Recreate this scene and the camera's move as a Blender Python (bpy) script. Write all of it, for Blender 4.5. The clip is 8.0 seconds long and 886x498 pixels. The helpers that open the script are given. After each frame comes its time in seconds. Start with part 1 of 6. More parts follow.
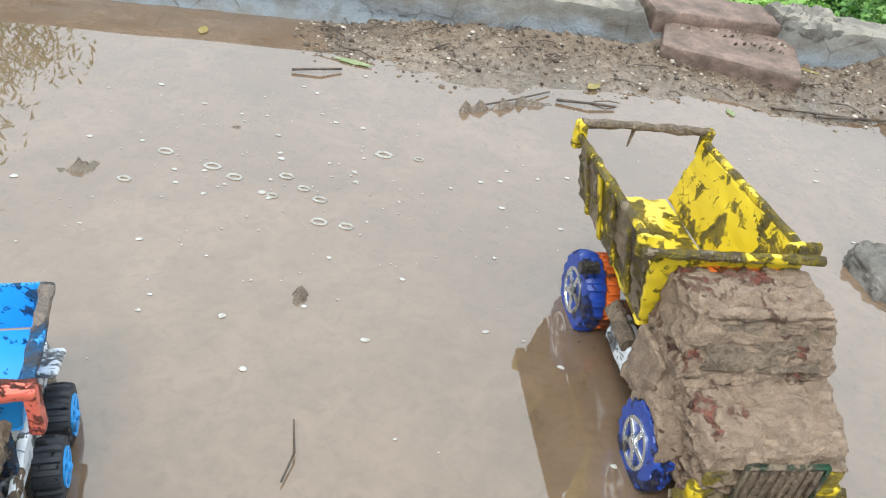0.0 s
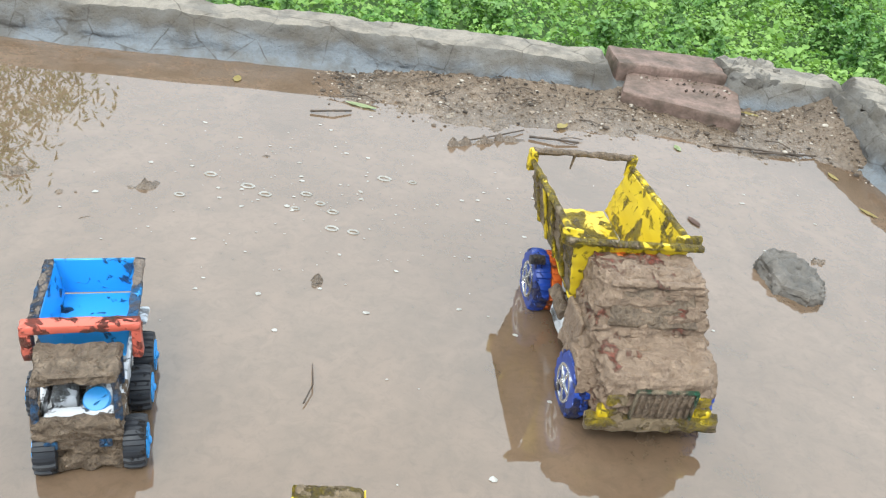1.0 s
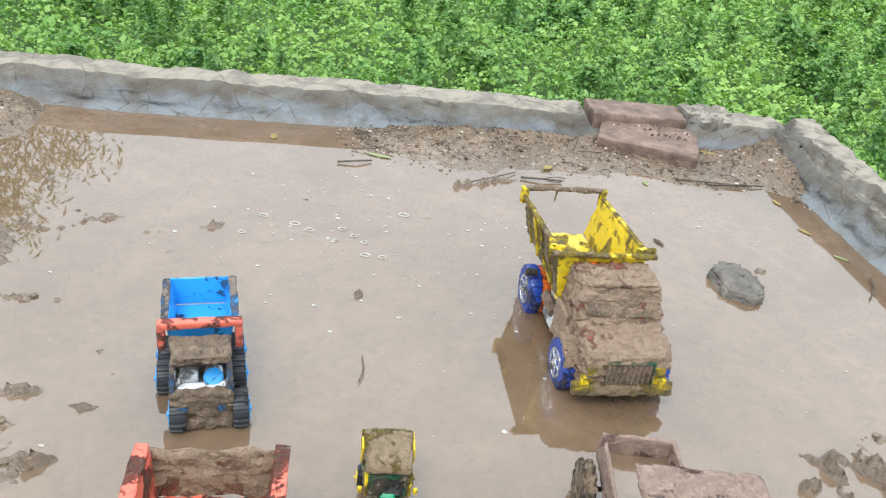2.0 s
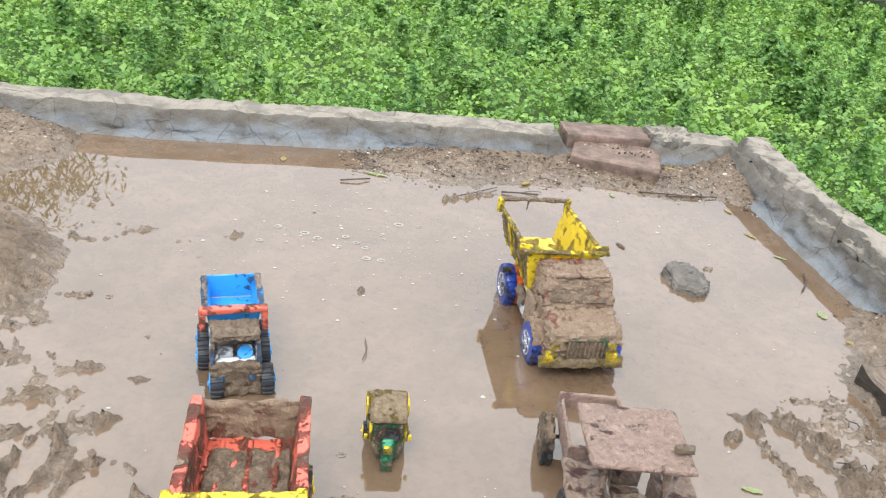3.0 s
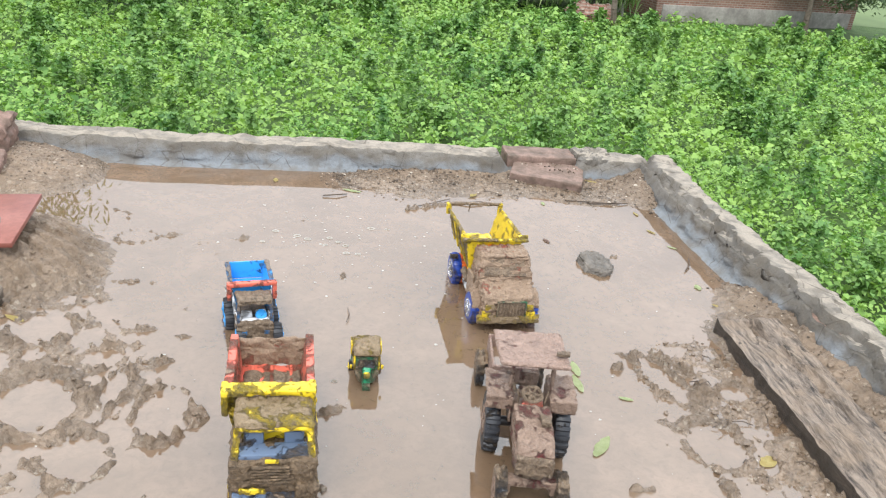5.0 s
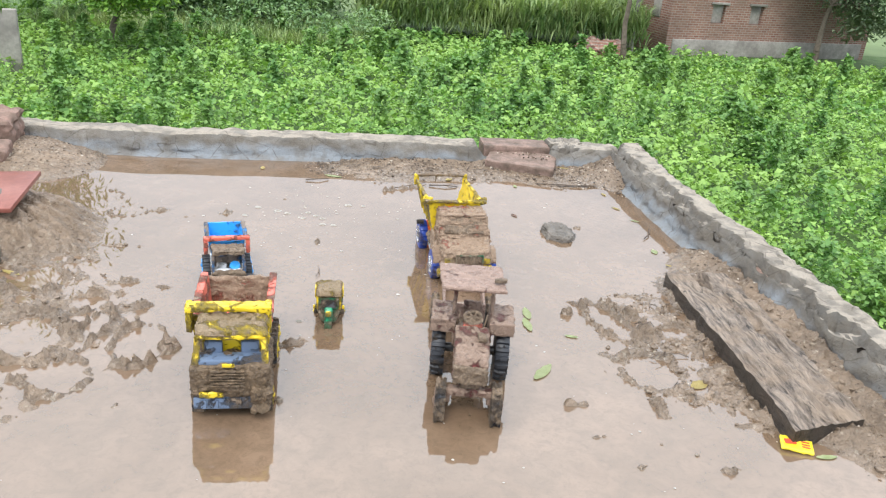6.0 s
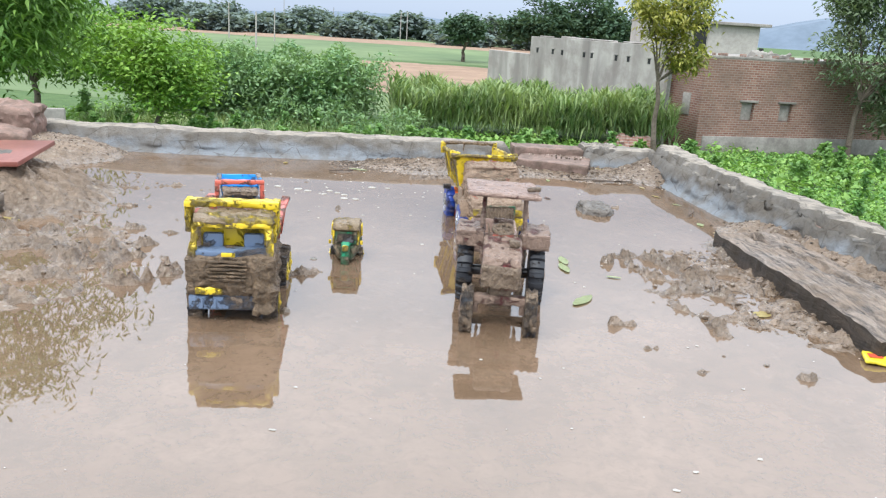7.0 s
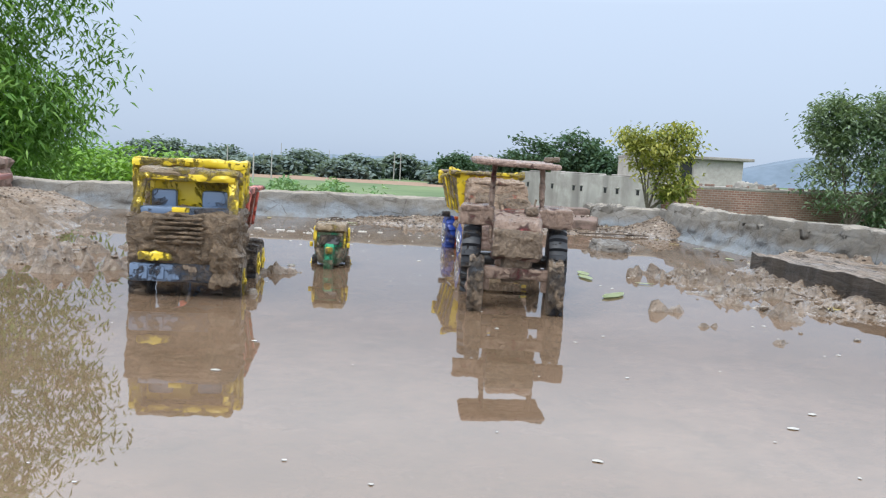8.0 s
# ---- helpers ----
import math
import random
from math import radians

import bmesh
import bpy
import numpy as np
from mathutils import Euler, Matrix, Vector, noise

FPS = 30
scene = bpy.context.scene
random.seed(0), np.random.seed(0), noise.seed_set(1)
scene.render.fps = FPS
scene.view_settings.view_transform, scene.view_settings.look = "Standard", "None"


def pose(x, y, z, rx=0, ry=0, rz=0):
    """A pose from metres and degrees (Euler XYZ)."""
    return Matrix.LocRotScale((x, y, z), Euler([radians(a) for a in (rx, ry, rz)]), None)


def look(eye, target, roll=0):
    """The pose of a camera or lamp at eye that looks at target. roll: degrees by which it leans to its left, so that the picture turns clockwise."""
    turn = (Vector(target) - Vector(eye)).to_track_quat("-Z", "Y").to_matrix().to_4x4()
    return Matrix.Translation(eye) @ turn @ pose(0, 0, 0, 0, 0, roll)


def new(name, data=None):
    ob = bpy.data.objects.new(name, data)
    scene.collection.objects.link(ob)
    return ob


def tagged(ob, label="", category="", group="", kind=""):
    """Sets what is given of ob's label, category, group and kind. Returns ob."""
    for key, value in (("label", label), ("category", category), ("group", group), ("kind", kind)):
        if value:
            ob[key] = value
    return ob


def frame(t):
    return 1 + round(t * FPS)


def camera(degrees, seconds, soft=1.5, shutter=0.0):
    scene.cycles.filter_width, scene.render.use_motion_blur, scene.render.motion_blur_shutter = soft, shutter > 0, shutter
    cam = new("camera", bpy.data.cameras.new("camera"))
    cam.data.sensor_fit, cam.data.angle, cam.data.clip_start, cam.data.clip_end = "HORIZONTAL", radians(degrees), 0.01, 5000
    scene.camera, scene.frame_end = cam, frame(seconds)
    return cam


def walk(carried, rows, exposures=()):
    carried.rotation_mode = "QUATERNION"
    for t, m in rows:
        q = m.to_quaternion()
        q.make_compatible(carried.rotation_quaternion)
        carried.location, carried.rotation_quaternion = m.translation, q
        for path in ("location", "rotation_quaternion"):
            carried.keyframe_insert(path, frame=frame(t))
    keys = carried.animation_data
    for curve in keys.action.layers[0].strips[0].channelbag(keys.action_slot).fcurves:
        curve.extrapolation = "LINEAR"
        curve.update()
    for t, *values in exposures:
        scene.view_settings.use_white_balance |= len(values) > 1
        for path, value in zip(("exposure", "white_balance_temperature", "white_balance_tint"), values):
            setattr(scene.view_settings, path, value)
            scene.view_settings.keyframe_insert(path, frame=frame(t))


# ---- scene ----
cam = camera(57.5, 8.0, 1.2)
PATH = [
    (0, (0.127, 0.097, 0.5), (0.149, 1.726, -0.66), 10.0),
    (0.5, (0.151, -0.031, 0.547), (0.154, 1.631, -0.566), 10.1),
    (1, (0.165, -0.123, 0.593), (0.147, 1.564, -0.482), 9.5),
    (1.5, (0.154, -0.252, 0.644), (0.13, 1.464, -0.382), 8.5),
    (2, (0.142, -0.376, 0.7), (0.124, 1.367, -0.28), 7.7),
    (3.5, (0.176, -0.692, 0.828), (0.163, 1.083, -0.094), 6.7),
    (4, (0.184, -0.794, 0.883), (0.186, 0.988, -0.026), 6.6),
    (4.5, (0.189, -0.922, 0.918), (0.211, 0.872, 0.035), 6.6),
    (5, (0.201, -1.047, 0.923), (0.244, 0.759, 0.064), 6.3),
    (6.5, (0.392, -1.279, 0.666), (0.332, 0.601, -0.014), 3.6),
    (7, (0.386, -1.221, 0.447), (0.271, 0.703, -0.085), 3.6),
    (7.5, (0.371, -1.121, 0.252), (0.242, 0.847, -0.08), 3.5),
    (8, (0.376, -1.043, 0.172), (0.254, 0.944, -0.028), 3.1),
]
walk(cam, [(t, look(eye, target, roll)) for t, eye, target, roll in PATH],
     exposures=[(0, 0.44, 6150, 3), (2, 0.5, 6250, 5), (3.5, 0.55, 6450, 9), (5.2, 0.6, 6450, 9), (6.8, 0.64, 6200, 9), (7.5, 0.48, 6080, 8), (8, 0.38, 6080, 8)])

# overcast daylight
SUN_EL, SUN_AZ = 58.0, 200.0
world = bpy.data.worlds.new("overcast_sky")
scene.world = world
world.use_nodes = True
wn, wl = world.node_tree.nodes, world.node_tree.links
sky = wn.new("ShaderNodeTexSky")
sky.sky_type, sky.sun_disc = "NISHITA", False
sky.sun_elevation, sky.sun_rotation = radians(SUN_EL), radians(SUN_AZ)
sky.air_density, sky.dust_density = 1.0, 1.0
grey = wn.new("ShaderNodeHueSaturation")
grey.inputs["Saturation"].default_value = 0.32
wl.new(sky.outputs[0], grey.inputs["Color"])
back = wn["Background"]
back.inputs["Strength"].default_value = 0.14
# an overcast sky is far brighter high up than at the hazy horizon
where = wn.new("ShaderNodeTexCoord")
xyz = wn.new("ShaderNodeSeparateXYZ")
wl.new(where.outputs["Generated"], xyz.inputs[0])
rise = wn.new("ShaderNodeValToRGB")
ramp = rise.color_ramp
ramp.elements[0].position, ramp.elements[0].color = 0.0, (0.158, 0.185, 0.232, 1)
ramp.elements[1].position, ramp.elements[1].color = 1.0, (0.62, 0.64, 0.66, 1)
for height, colour in ((0.2, (0.212, 0.243, 0.296, 1)), (0.31, (0.50, 0.54, 0.60, 1)), (0.46, (0.66, 0.70, 0.76, 1)), (0.62, (0.74, 0.78, 0.83, 1)), (0.8, (0.66, 0.685, 0.71, 1))):
    ramp.elements.new(height).color = colour
wl.new(xyz.outputs[2], rise.inputs[0])
bright = wn.new("ShaderNodeVectorMath")
bright.operation = "SCALE"
bright.inputs["Scale"].default_value = 17.0
wl.new(rise.outputs[0], bright.inputs[0])
cloud = wn.new("ShaderNodeMix")
cloud.data_type = "RGBA"
cloud.inputs[0].default_value = 0.88
wl.new(grey.outputs[0], cloud.inputs[6])
wl.new(bright.outputs[0], cloud.inputs[7])
wl.new(cloud.outputs[2], back.inputs["Color"])
sun_data = bpy.data.lights.new("sun", "SUN")
sun_data.energy, sun_data.angle, sun_data.color = 1.4, radians(20), (1.0, 0.96, 0.9)
sun = new("sun", sun_data)
saz = radians(SUN_AZ)
sun.matrix_world = look((0, 0, 0), (-math.sin(saz) * math.cos(radians(SUN_EL)), -math.cos(saz) * math.cos(radians(SUN_EL)), -math.sin(radians(SUN_EL))))
sun.location = (0, 0, 20)

# ---- materials ----
class Nodes:
    """A short way to write a node material."""

    def __init__(self, name):
        self.mat = bpy.data.materials.new(name)
        self.mat.use_nodes = True
        self.tree = self.mat.node_tree
        self.bsdf = self.tree.nodes["Principled BSDF"]
        self.out = self.tree.nodes["Material Output"]
        self.geo = self.add("ShaderNodeNewGeometry")
        self.pos = self.geo.outputs["Position"]
        tc = self.add("ShaderNodeTexCoord")
        self.local = tc.outputs["Object"]

    def add(self, kind, **props):
        node = self.tree.nodes.new(kind)
        for key, value in props.items():
            setattr(node, key, value)
        return node

    def link(self, a, b):
        self.tree.links.new(a, b)

    def noise(self, scale, detail=4, rough=0.55, where=None, dist=0.0):
        n = self.add("ShaderNodeTexNoise")
        n.inputs["Scale"].default_value = scale
        n.inputs["Detail"].default_value = detail
        n.inputs["Roughness"].default_value = rough
        n.inputs["Distortion"].default_value = dist
        self.link(where or self.pos, n.inputs["Vector"])
        return n.outputs["Fac"]

    def ramp(self, fac, *stops):
        r = self.add("ShaderNodeValToRGB")
        while len(r.color_ramp.elements) < len(stops):
            r.color_ramp.elements.new(0.5)
        for e, (p, c) in zip(r.color_ramp.elements, stops):
            e.position = p
            e.color = (c, c, c, 1) if isinstance(c, (int, float)) else (*c, 1)
        self.link(fac, r.inputs[0])
        return r.outputs[0]

    def mix(self, fac, a, b, blend="MIX"):
        m = self.add("ShaderNodeMix", data_type="RGBA", blend_type=blend)
        for value, socket in ((fac, m.inputs[0]), (a, m.inputs[6]), (b, m.inputs[7])):
            if isinstance(value, (int, float)):
                socket.default_value = value if socket == m.inputs[0] else (value, value, value, 1)
            elif isinstance(value, tuple):
                socket.default_value = (*value, 1)
            else:
                self.link(value, socket)
        return m.outputs[2]

    def maths(self, op, a, b=0.0):
        m = self.add("ShaderNodeMath", operation=op)
        for value, socket in ((a, m.inputs[0]), (b, m.inputs[1])):
            if isinstance(value, (int, float)):
                socket.default_value = value
            else:
                self.link(value, socket)
        return m.outputs[0]

    def bump(self, height, strength=0.4, distance=0.002, normal=None):
        b = self.add("ShaderNodeBump")
        b.inputs["Strength"].default_value = strength
        b.inputs["Distance"].default_value = distance
        self.link(height, b.inputs["Height"])
        if normal:
            self.link(normal, b.inputs["Normal"])
        return b.outputs[0]

    def done(self, color=None, rough=None, normal=None, spec=None, metal=None):
        for value, key in ((color, "Base Color"), (rough, "Roughness"), (normal, "Normal"), (spec, "Specular IOR Level"), (metal, "Metallic")):
            if value is None:
                continue
            if isinstance(value, tuple):
                self.bsdf.inputs[key].default_value = (*value, 1)
            elif isinstance(value, (int, float)):
                self.bsdf.inputs[key].default_value = value
            else:
                self.link(value, self.bsdf.inputs[key])
        return self.mat


MUD_LIGHT, MUD_DARK = (0.275, 0.198, 0.136), (0.135, 0.096, 0.064)


def mud_material():
    n = Nodes("wet_mud")
    big, fine = n.noise(6, 4), n.noise(160, 5, 0.65)
    grit = n.add("ShaderNodeTexVoronoi")
    grit.inputs["Scale"].default_value = 140
    n.link(n.pos, grit.inputs["Vector"])
    col = n.mix(n.ramp(big, (0.35, 0.0), (0.68, 1.0)), MUD_DARK, MUD_LIGHT)
    col = n.mix(n.ramp(fine, (0.3, 0.0), (0.7, 0.5)), col, (0.25, 0.18, 0.12))
    col = n.mix(n.ramp(grit.outputs["Color"], (0.84, 0.0), (0.9, 0.5)), col, (0.42, 0.36, 0.28))
    # a film of water keeps the lowest mud shiny
    level = n.add("ShaderNodeSeparateXYZ")
    n.link(n.pos, level.inputs[0])
    dry = n.ramp(n.maths("MULTIPLY", level.outputs[2], 10.0), (0.03, 0.0), (0.3, 1.0))
    rough = n.mix(dry, n.ramp(n.noise(22, 3), (0.38, 0.06), (0.62, 0.3)), n.ramp(n.noise(30, 3), (0.38, 0.3), (0.62, 0.7)))
    lump = n.noise(42, 6, 0.65, dist=1.2)
    col = n.mix(n.ramp(lump, (0.36, 0.65), (0.5, 0.0)), col, (0.135, 0.094, 0.062))
    nor = n.bump(fine, 0.8, 0.004, n.bump(grit.outputs["Distance"], 0.4, 0.003, n.bump(lump, 1.0, 0.012)))
    film = n.maths("SUBTRACT", 1.0, n.ramp(n.maths("MULTIPLY", level.outputs[2], 10.0), (0.05, 0.0), (0.16, 1.0)))
    n.link(n.maths("MULTIPLY", film, 0.4), n.bsdf.inputs["Coat Weight"])
    n.bsdf.inputs["Coat Roughness"].default_value = 0.06
    n.bsdf.inputs["Coat IOR"].default_value = 1.45
    n.link(n.bump(lump, 0.5, 0.005), n.bsdf.inputs["Coat Normal"])
    return n.done(col, rough, nor, 0.6)


def caked_mud_material(name, light, dark):
    n = Nodes(name)
    fine = n.noise(240, 5, 0.65)
    streak = n.noise(60, 4, 0.6, dist=0.8)
    col = n.mix(n.ramp(streak, (0.36, 0.0), (0.64, 1.0)), dark, light)
    col = n.mix(n.ramp(fine, (0.4, 0.0), (0.75, 0.35)), col, dark)
    rough = n.ramp(n.noise(70, 3), (0.36, 0.22), (0.62, 0.62))
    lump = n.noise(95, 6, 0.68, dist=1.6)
    # crevice shade put into the colour: hollows of the lumps go darker
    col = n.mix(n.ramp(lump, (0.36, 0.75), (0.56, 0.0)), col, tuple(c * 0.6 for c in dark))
    nor = n.bump(streak, 0.9, 0.007, n.bump(lump, 1.0, 0.006, n.bump(fine, 0.6, 0.002)))
    return n.done(col, rough, nor, 0.5)


def splashed(name, paint, cover=0.5, rough=0.32, scale=24, metal=0.0, mud=(0.27, 0.195, 0.13)):
    """Painted plastic with patches of dried mud smeared over it; cover says how much of it is muddy."""
    n = Nodes(name)
    blotch = n.noise(scale, 9, 0.7, dist=0.35)
    fine = n.noise(300, 4, 0.6)
    edge = 0.62 - 0.26 * cover
    mask = n.ramp(blotch, (edge - 0.04, 0.0), (edge + 0.1, 0.95))
    mask_fine = n.ramp(n.noise(85, 5, 0.6, dist=1.0), (0.64 - 0.1 * cover, 0.0), (0.8 - 0.1 * cover, 0.6))
    mask = n.maths("MAXIMUM", mask, mask_fine)
    lump = n.noise(75, 6, 0.68, dist=1.6)
    crust = n.noise(190, 5, 0.7, dist=0.8)
    # mud painted darker in the lump hollows, as shade between clods
    mudcol = n.mix(n.ramp(lump, (0.36, 0.0), (0.62, 1.0)), tuple(c * 0.66 for c in mud), mud)
    mudcol = n.mix(n.ramp(crust, (0.5, 0.0), (0.72, 0.6)), mudcol, tuple(c * 1.35 for c in mud))
    paintcol = n.mix(n.ramp(n.noise(25, 3), (0.3, 0.0), (0.7, 0.35)), paint, tuple(c * 0.78 + 0.02 for c in paint))
    col = n.mix(mask, paintcol, mudcol)
    wet = n.ramp(n.noise(55, 3), (0.38, 0.2), (0.6, 0.55))
    r = n.mix(mask, rough, wet)
    rough_mud = n.bump(n.maths("MULTIPLY", mask, n.maths("ADD", lump, n.maths("MULTIPLY", crust, 0.5))), 1.0, 0.007)
    nor = n.bump(mask, 0.5, 0.0012, rough_mud)
    return n.done(col, r, nor, 0.5, metal)


def water_material():
    n = Nodes("muddy_water")
    body = n.add("ShaderNodeBsdfDiffuse")
    silt = n.noise(2.6, 5, 0.6, dist=0.5)
    silt2 = n.noise(14, 5, 0.65, dist=0.6)
    col = n.mix(n.ramp(silt, (0.35, 0.0), (0.65, 1.0)), (0.195, 0.126, 0.078), (0.275, 0.184, 0.122))
    col = n.mix(n.ramp(silt2, (0.4, 0.0), (0.75, 0.5)), col, (0.135, 0.094, 0.058))
    col = n.mix(n.ramp(n.noise(48, 6, 0.7, dist=0.8), (0.46, 0.0), (0.7, 0.5)), col, (0.135, 0.094, 0.058))
    col = n.mix(n.ramp(n.noise(120, 5, 0.7, dist=0.6), (0.54, 0.0), (0.7, 0.35)), col, (0.13, 0.094, 0.062))
    n.link(col, body.inputs["Color"])
    clear = n.add("ShaderNodeBsdfTransparent")
    clear.inputs["Color"].default_value = (0.8, 0.68, 0.5, 1)
    turbid = n.add("ShaderNodeMixShader")
    turbid.inputs[0].default_value = 0.78
    n.link(clear.outputs[0], turbid.inputs[1])
    n.link(body.outputs[0], turbid.inputs[2])
    gloss = n.add("ShaderNodeBsdfGlossy")
    gloss.inputs["Roughness"].default_value = 0.015
    ripple = n.bump(n.noise(9, 2, 0.4), 0.02, 0.004)
    n.link(ripple, gloss.inputs["Normal"])
    fres = n.add("ShaderNodeFresnel")
    fres.inputs["IOR"].default_value = 2.1
    top = n.add("ShaderNodeMixShader")
    n.link(fres.outputs[0], top.inputs[0])
    n.link(turbid.outputs[0], top.inputs[1])
    n.link(gloss.outputs[0], top.inputs[2])
    n.link(top.outputs[0], n.out.inputs["Surface"])
    return n.mat


def concrete_material():
    n = Nodes("weathered_cement")
    big, mid, fine = n.noise(4, 4), n.noise(26, 5, 0.65), n.noise(190, 5, 0.7)
    col = n.mix(n.ramp(big, (0.35, 0.0), (0.65, 1.0)), (0.10, 0.092, 0.082), (0.22, 0.203, 0.18))
    col = n.mix(n.ramp(mid, (0.42, 0.0), (0.62, 0.75)), col, (0.115, 0.095, 0.072))
    # bluish limewash left on the lower face
    xyz = n.add("ShaderNodeSeparateXYZ")
    n.link(n.pos, xyz.inputs[0])
    low = n.ramp(n.maths("ADD", xyz.outputs[2], n.maths("MULTIPLY", n.noise(9, 5), 0.09)), (0.075, 1.0), (0.10, 0.0))
    wash = n.maths("MULTIPLY", low, n.ramp(n.noise(16, 5, 0.6), (0.36, 0.2), (0.55, 0.9)))
    col = n.mix(wash, col, (0.225, 0.25, 0.275))
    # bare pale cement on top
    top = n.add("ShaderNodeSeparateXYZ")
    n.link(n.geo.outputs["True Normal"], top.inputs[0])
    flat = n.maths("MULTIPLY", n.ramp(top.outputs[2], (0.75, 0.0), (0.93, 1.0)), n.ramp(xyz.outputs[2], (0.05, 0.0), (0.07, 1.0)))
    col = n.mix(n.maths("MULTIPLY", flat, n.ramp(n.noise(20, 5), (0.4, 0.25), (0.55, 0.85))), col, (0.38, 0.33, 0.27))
    col = n.mix(n.ramp(fine, (0.35, 0.0), (0.75, 0.45)), col, (0.16, 0.145, 0.125))
    crack = n.add("ShaderNodeTexVoronoi", feature="DISTANCE_TO_EDGE")
    crack.inputs["Scale"].default_value = 9
    n.link(n.pos, crack.inputs["Vector"])
    line = n.ramp(n.maths("ADD", crack.outputs["Distance"], n.maths("MULTIPLY", n.noise(30, 4), 0.06)), (0.028, 1.0), (0.042, 0.0))
    col = n.mix(n.maths("MULTIPLY", line, 0.7), col, (0.07, 0.058, 0.045))
    nor = n.bump(mid, 0.8, 0.012, n.bump(fine, 0.7, 0.004))
    return n.done(col, 0.8, nor, 0.3)


def stone_material(name, a, b, scale=40, rough=0.8, bump=0.006):
    n = Nodes(name)
    big, fine = n.noise(scale, 5, 0.6), n.noise(scale * 7, 5, 0.65)
    col = n.mix(n.ramp(big, (0.35, 0.0), (0.65, 1.0)), a, b)
    col = n.mix(n.ramp(fine, (0.4, 0.0), (0.7, 0.4)), col, tuple(c * 0.55 for c in a))
    nor = n.bump(big, 0.6, bump, n.bump(fine, 0.5, bump * 0.4))
    return n.done(col, rough, nor, 0.4)


def foliage_material(name, a, b, c, gloss=0.35):
    n = Nodes(name)
    rnd = n.geo.outputs["Random Per Island"]
    col = n.ramp(rnd, (0.0, a), (0.55, b), (1.0, c))
    if gloss:
        col = n.mix(n.ramp(n.noise(0.55, 4), (0.4, 0.0), (0.62, 0.65)), col, (b[0] * 1.9, b[1] * 1.45, b[2] * 1.6))
        col = n.mix(n.ramp(n.noise(1.1, 4), (0.55, 0.0), (0.7, 0.7)), col, a)
    n.done(col, 0.5 if gloss else 0.95, None, gloss)
    trans = n.add("ShaderNodeBsdfTranslucent")
    n.link(n.mix(1.0, col, (1.0, 1.0, 0.55), "MULTIPLY"), trans.inputs["Color"])
    m = n.add("ShaderNodeMixShader")
    m.inputs[0].default_value = 0.3
    n.link(n.bsdf.outputs[0], m.inputs[1])
    n.link(trans.outputs[0], m.inputs[2])
    n.link(m.outputs[0], n.out.inputs["Surface"])
    return n.mat


MAT = {
    "mud": mud_material(),
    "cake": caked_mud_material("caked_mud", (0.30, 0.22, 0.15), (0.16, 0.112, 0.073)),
    "water": water_material(),
    "concrete": concrete_material(),
    "weed": foliage_material("weed_leaf", (0.075, 0.19, 0.04), (0.19, 0.37, 0.085), (0.34, 0.52, 0.14)),
    "tall_weed": foliage_material("tall_weed_leaf", (0.065, 0.165, 0.045), (0.15, 0.305, 0.085), (0.26, 0.43, 0.13)),
    "soil": stone_material("weedy_soil", (0.05, 0.10, 0.025), (0.09, 0.15, 0.04), 2.0, 0.95, 0.05),
}

# ---- building helpers ----
def mesh_object(name, verts, faces, material, smooth=False):
    me = bpy.data.meshes.new(name)
    me.from_pydata([tuple(v) for v in verts], [], faces)
    me.validate()
    me.materials.append(material)
    if smooth:
        me.polygons.foreach_set("use_smooth", [True] * len(me.polygons))
    return new(name, me)


def quads_object(name, corners, material):
    """One object of many loose quads; corners is an array of shape (n, 4, 3)."""
    count = len(corners)
    me = bpy.data.meshes.new(name)
    me.vertices.add(count * 4)
    me.vertices.foreach_set("co", np.asarray(corners, dtype=np.float32).reshape(-1))
    me.loops.add(count * 4)
    me.loops.foreach_set("vertex_index", np.arange(count * 4, dtype=np.int32))
    me.polygons.add(count)
    me.polygons.foreach_set("loop_start", np.arange(0, count * 4, 4, dtype=np.int32))
    me.materials.append(material)
    me.update(calc_edges=True)
    return new(name, me)


def part(name, bm, material, parent, label="", smooth=True):
    """One mesh object under a thing or a part."""
    me = bpy.data.meshes.new(name)
    bm.normal_update()
    bm.to_mesh(me)
    bm.free()
    me.materials.append(material)
    if smooth:
        me.polygons.foreach_set("use_smooth", [True] * len(me.polygons))
        me.set_sharp_from_angle(angle=radians(40))
    ob = new(name, me)
    ob.parent = parent
    return tagged(ob, label)


def box(size, at=(0, 0, 0), bevel=0.0, turn=None, segments=2):
    bm = bmesh.new()
    bmesh.ops.create_cube(bm, size=1)
    bmesh.ops.scale(bm, vec=size, verts=bm.verts)
    if bevel:
        bmesh.ops.bevel(bm, geom=bm.edges[:], offset=bevel, segments=segments, affect="EDGES", profile=0.5)
    if turn:
        bmesh.ops.rotate(bm, matrix=Euler([radians(a) for a in turn]).to_matrix(), verts=bm.verts)
    bmesh.ops.translate(bm, vec=at, verts=bm.verts)
    return bm


def merge(*parts):
    """All the given bmeshes as one."""
    bm = parts[0]
    for other in parts[1:]:
        me = bpy.data.meshes.new("merge")
        other.to_mesh(me)
        other.free()
        bm.from_mesh(me)
        bpy.data.meshes.remove(me)
    return bm


def fbm(p, scale, octaves=4, seed=0.0):
    return noise.fractal((p[0] * scale + seed, p[1] * scale - seed, p[2] * scale + 3 * seed), 0.9, 2.1, octaves)


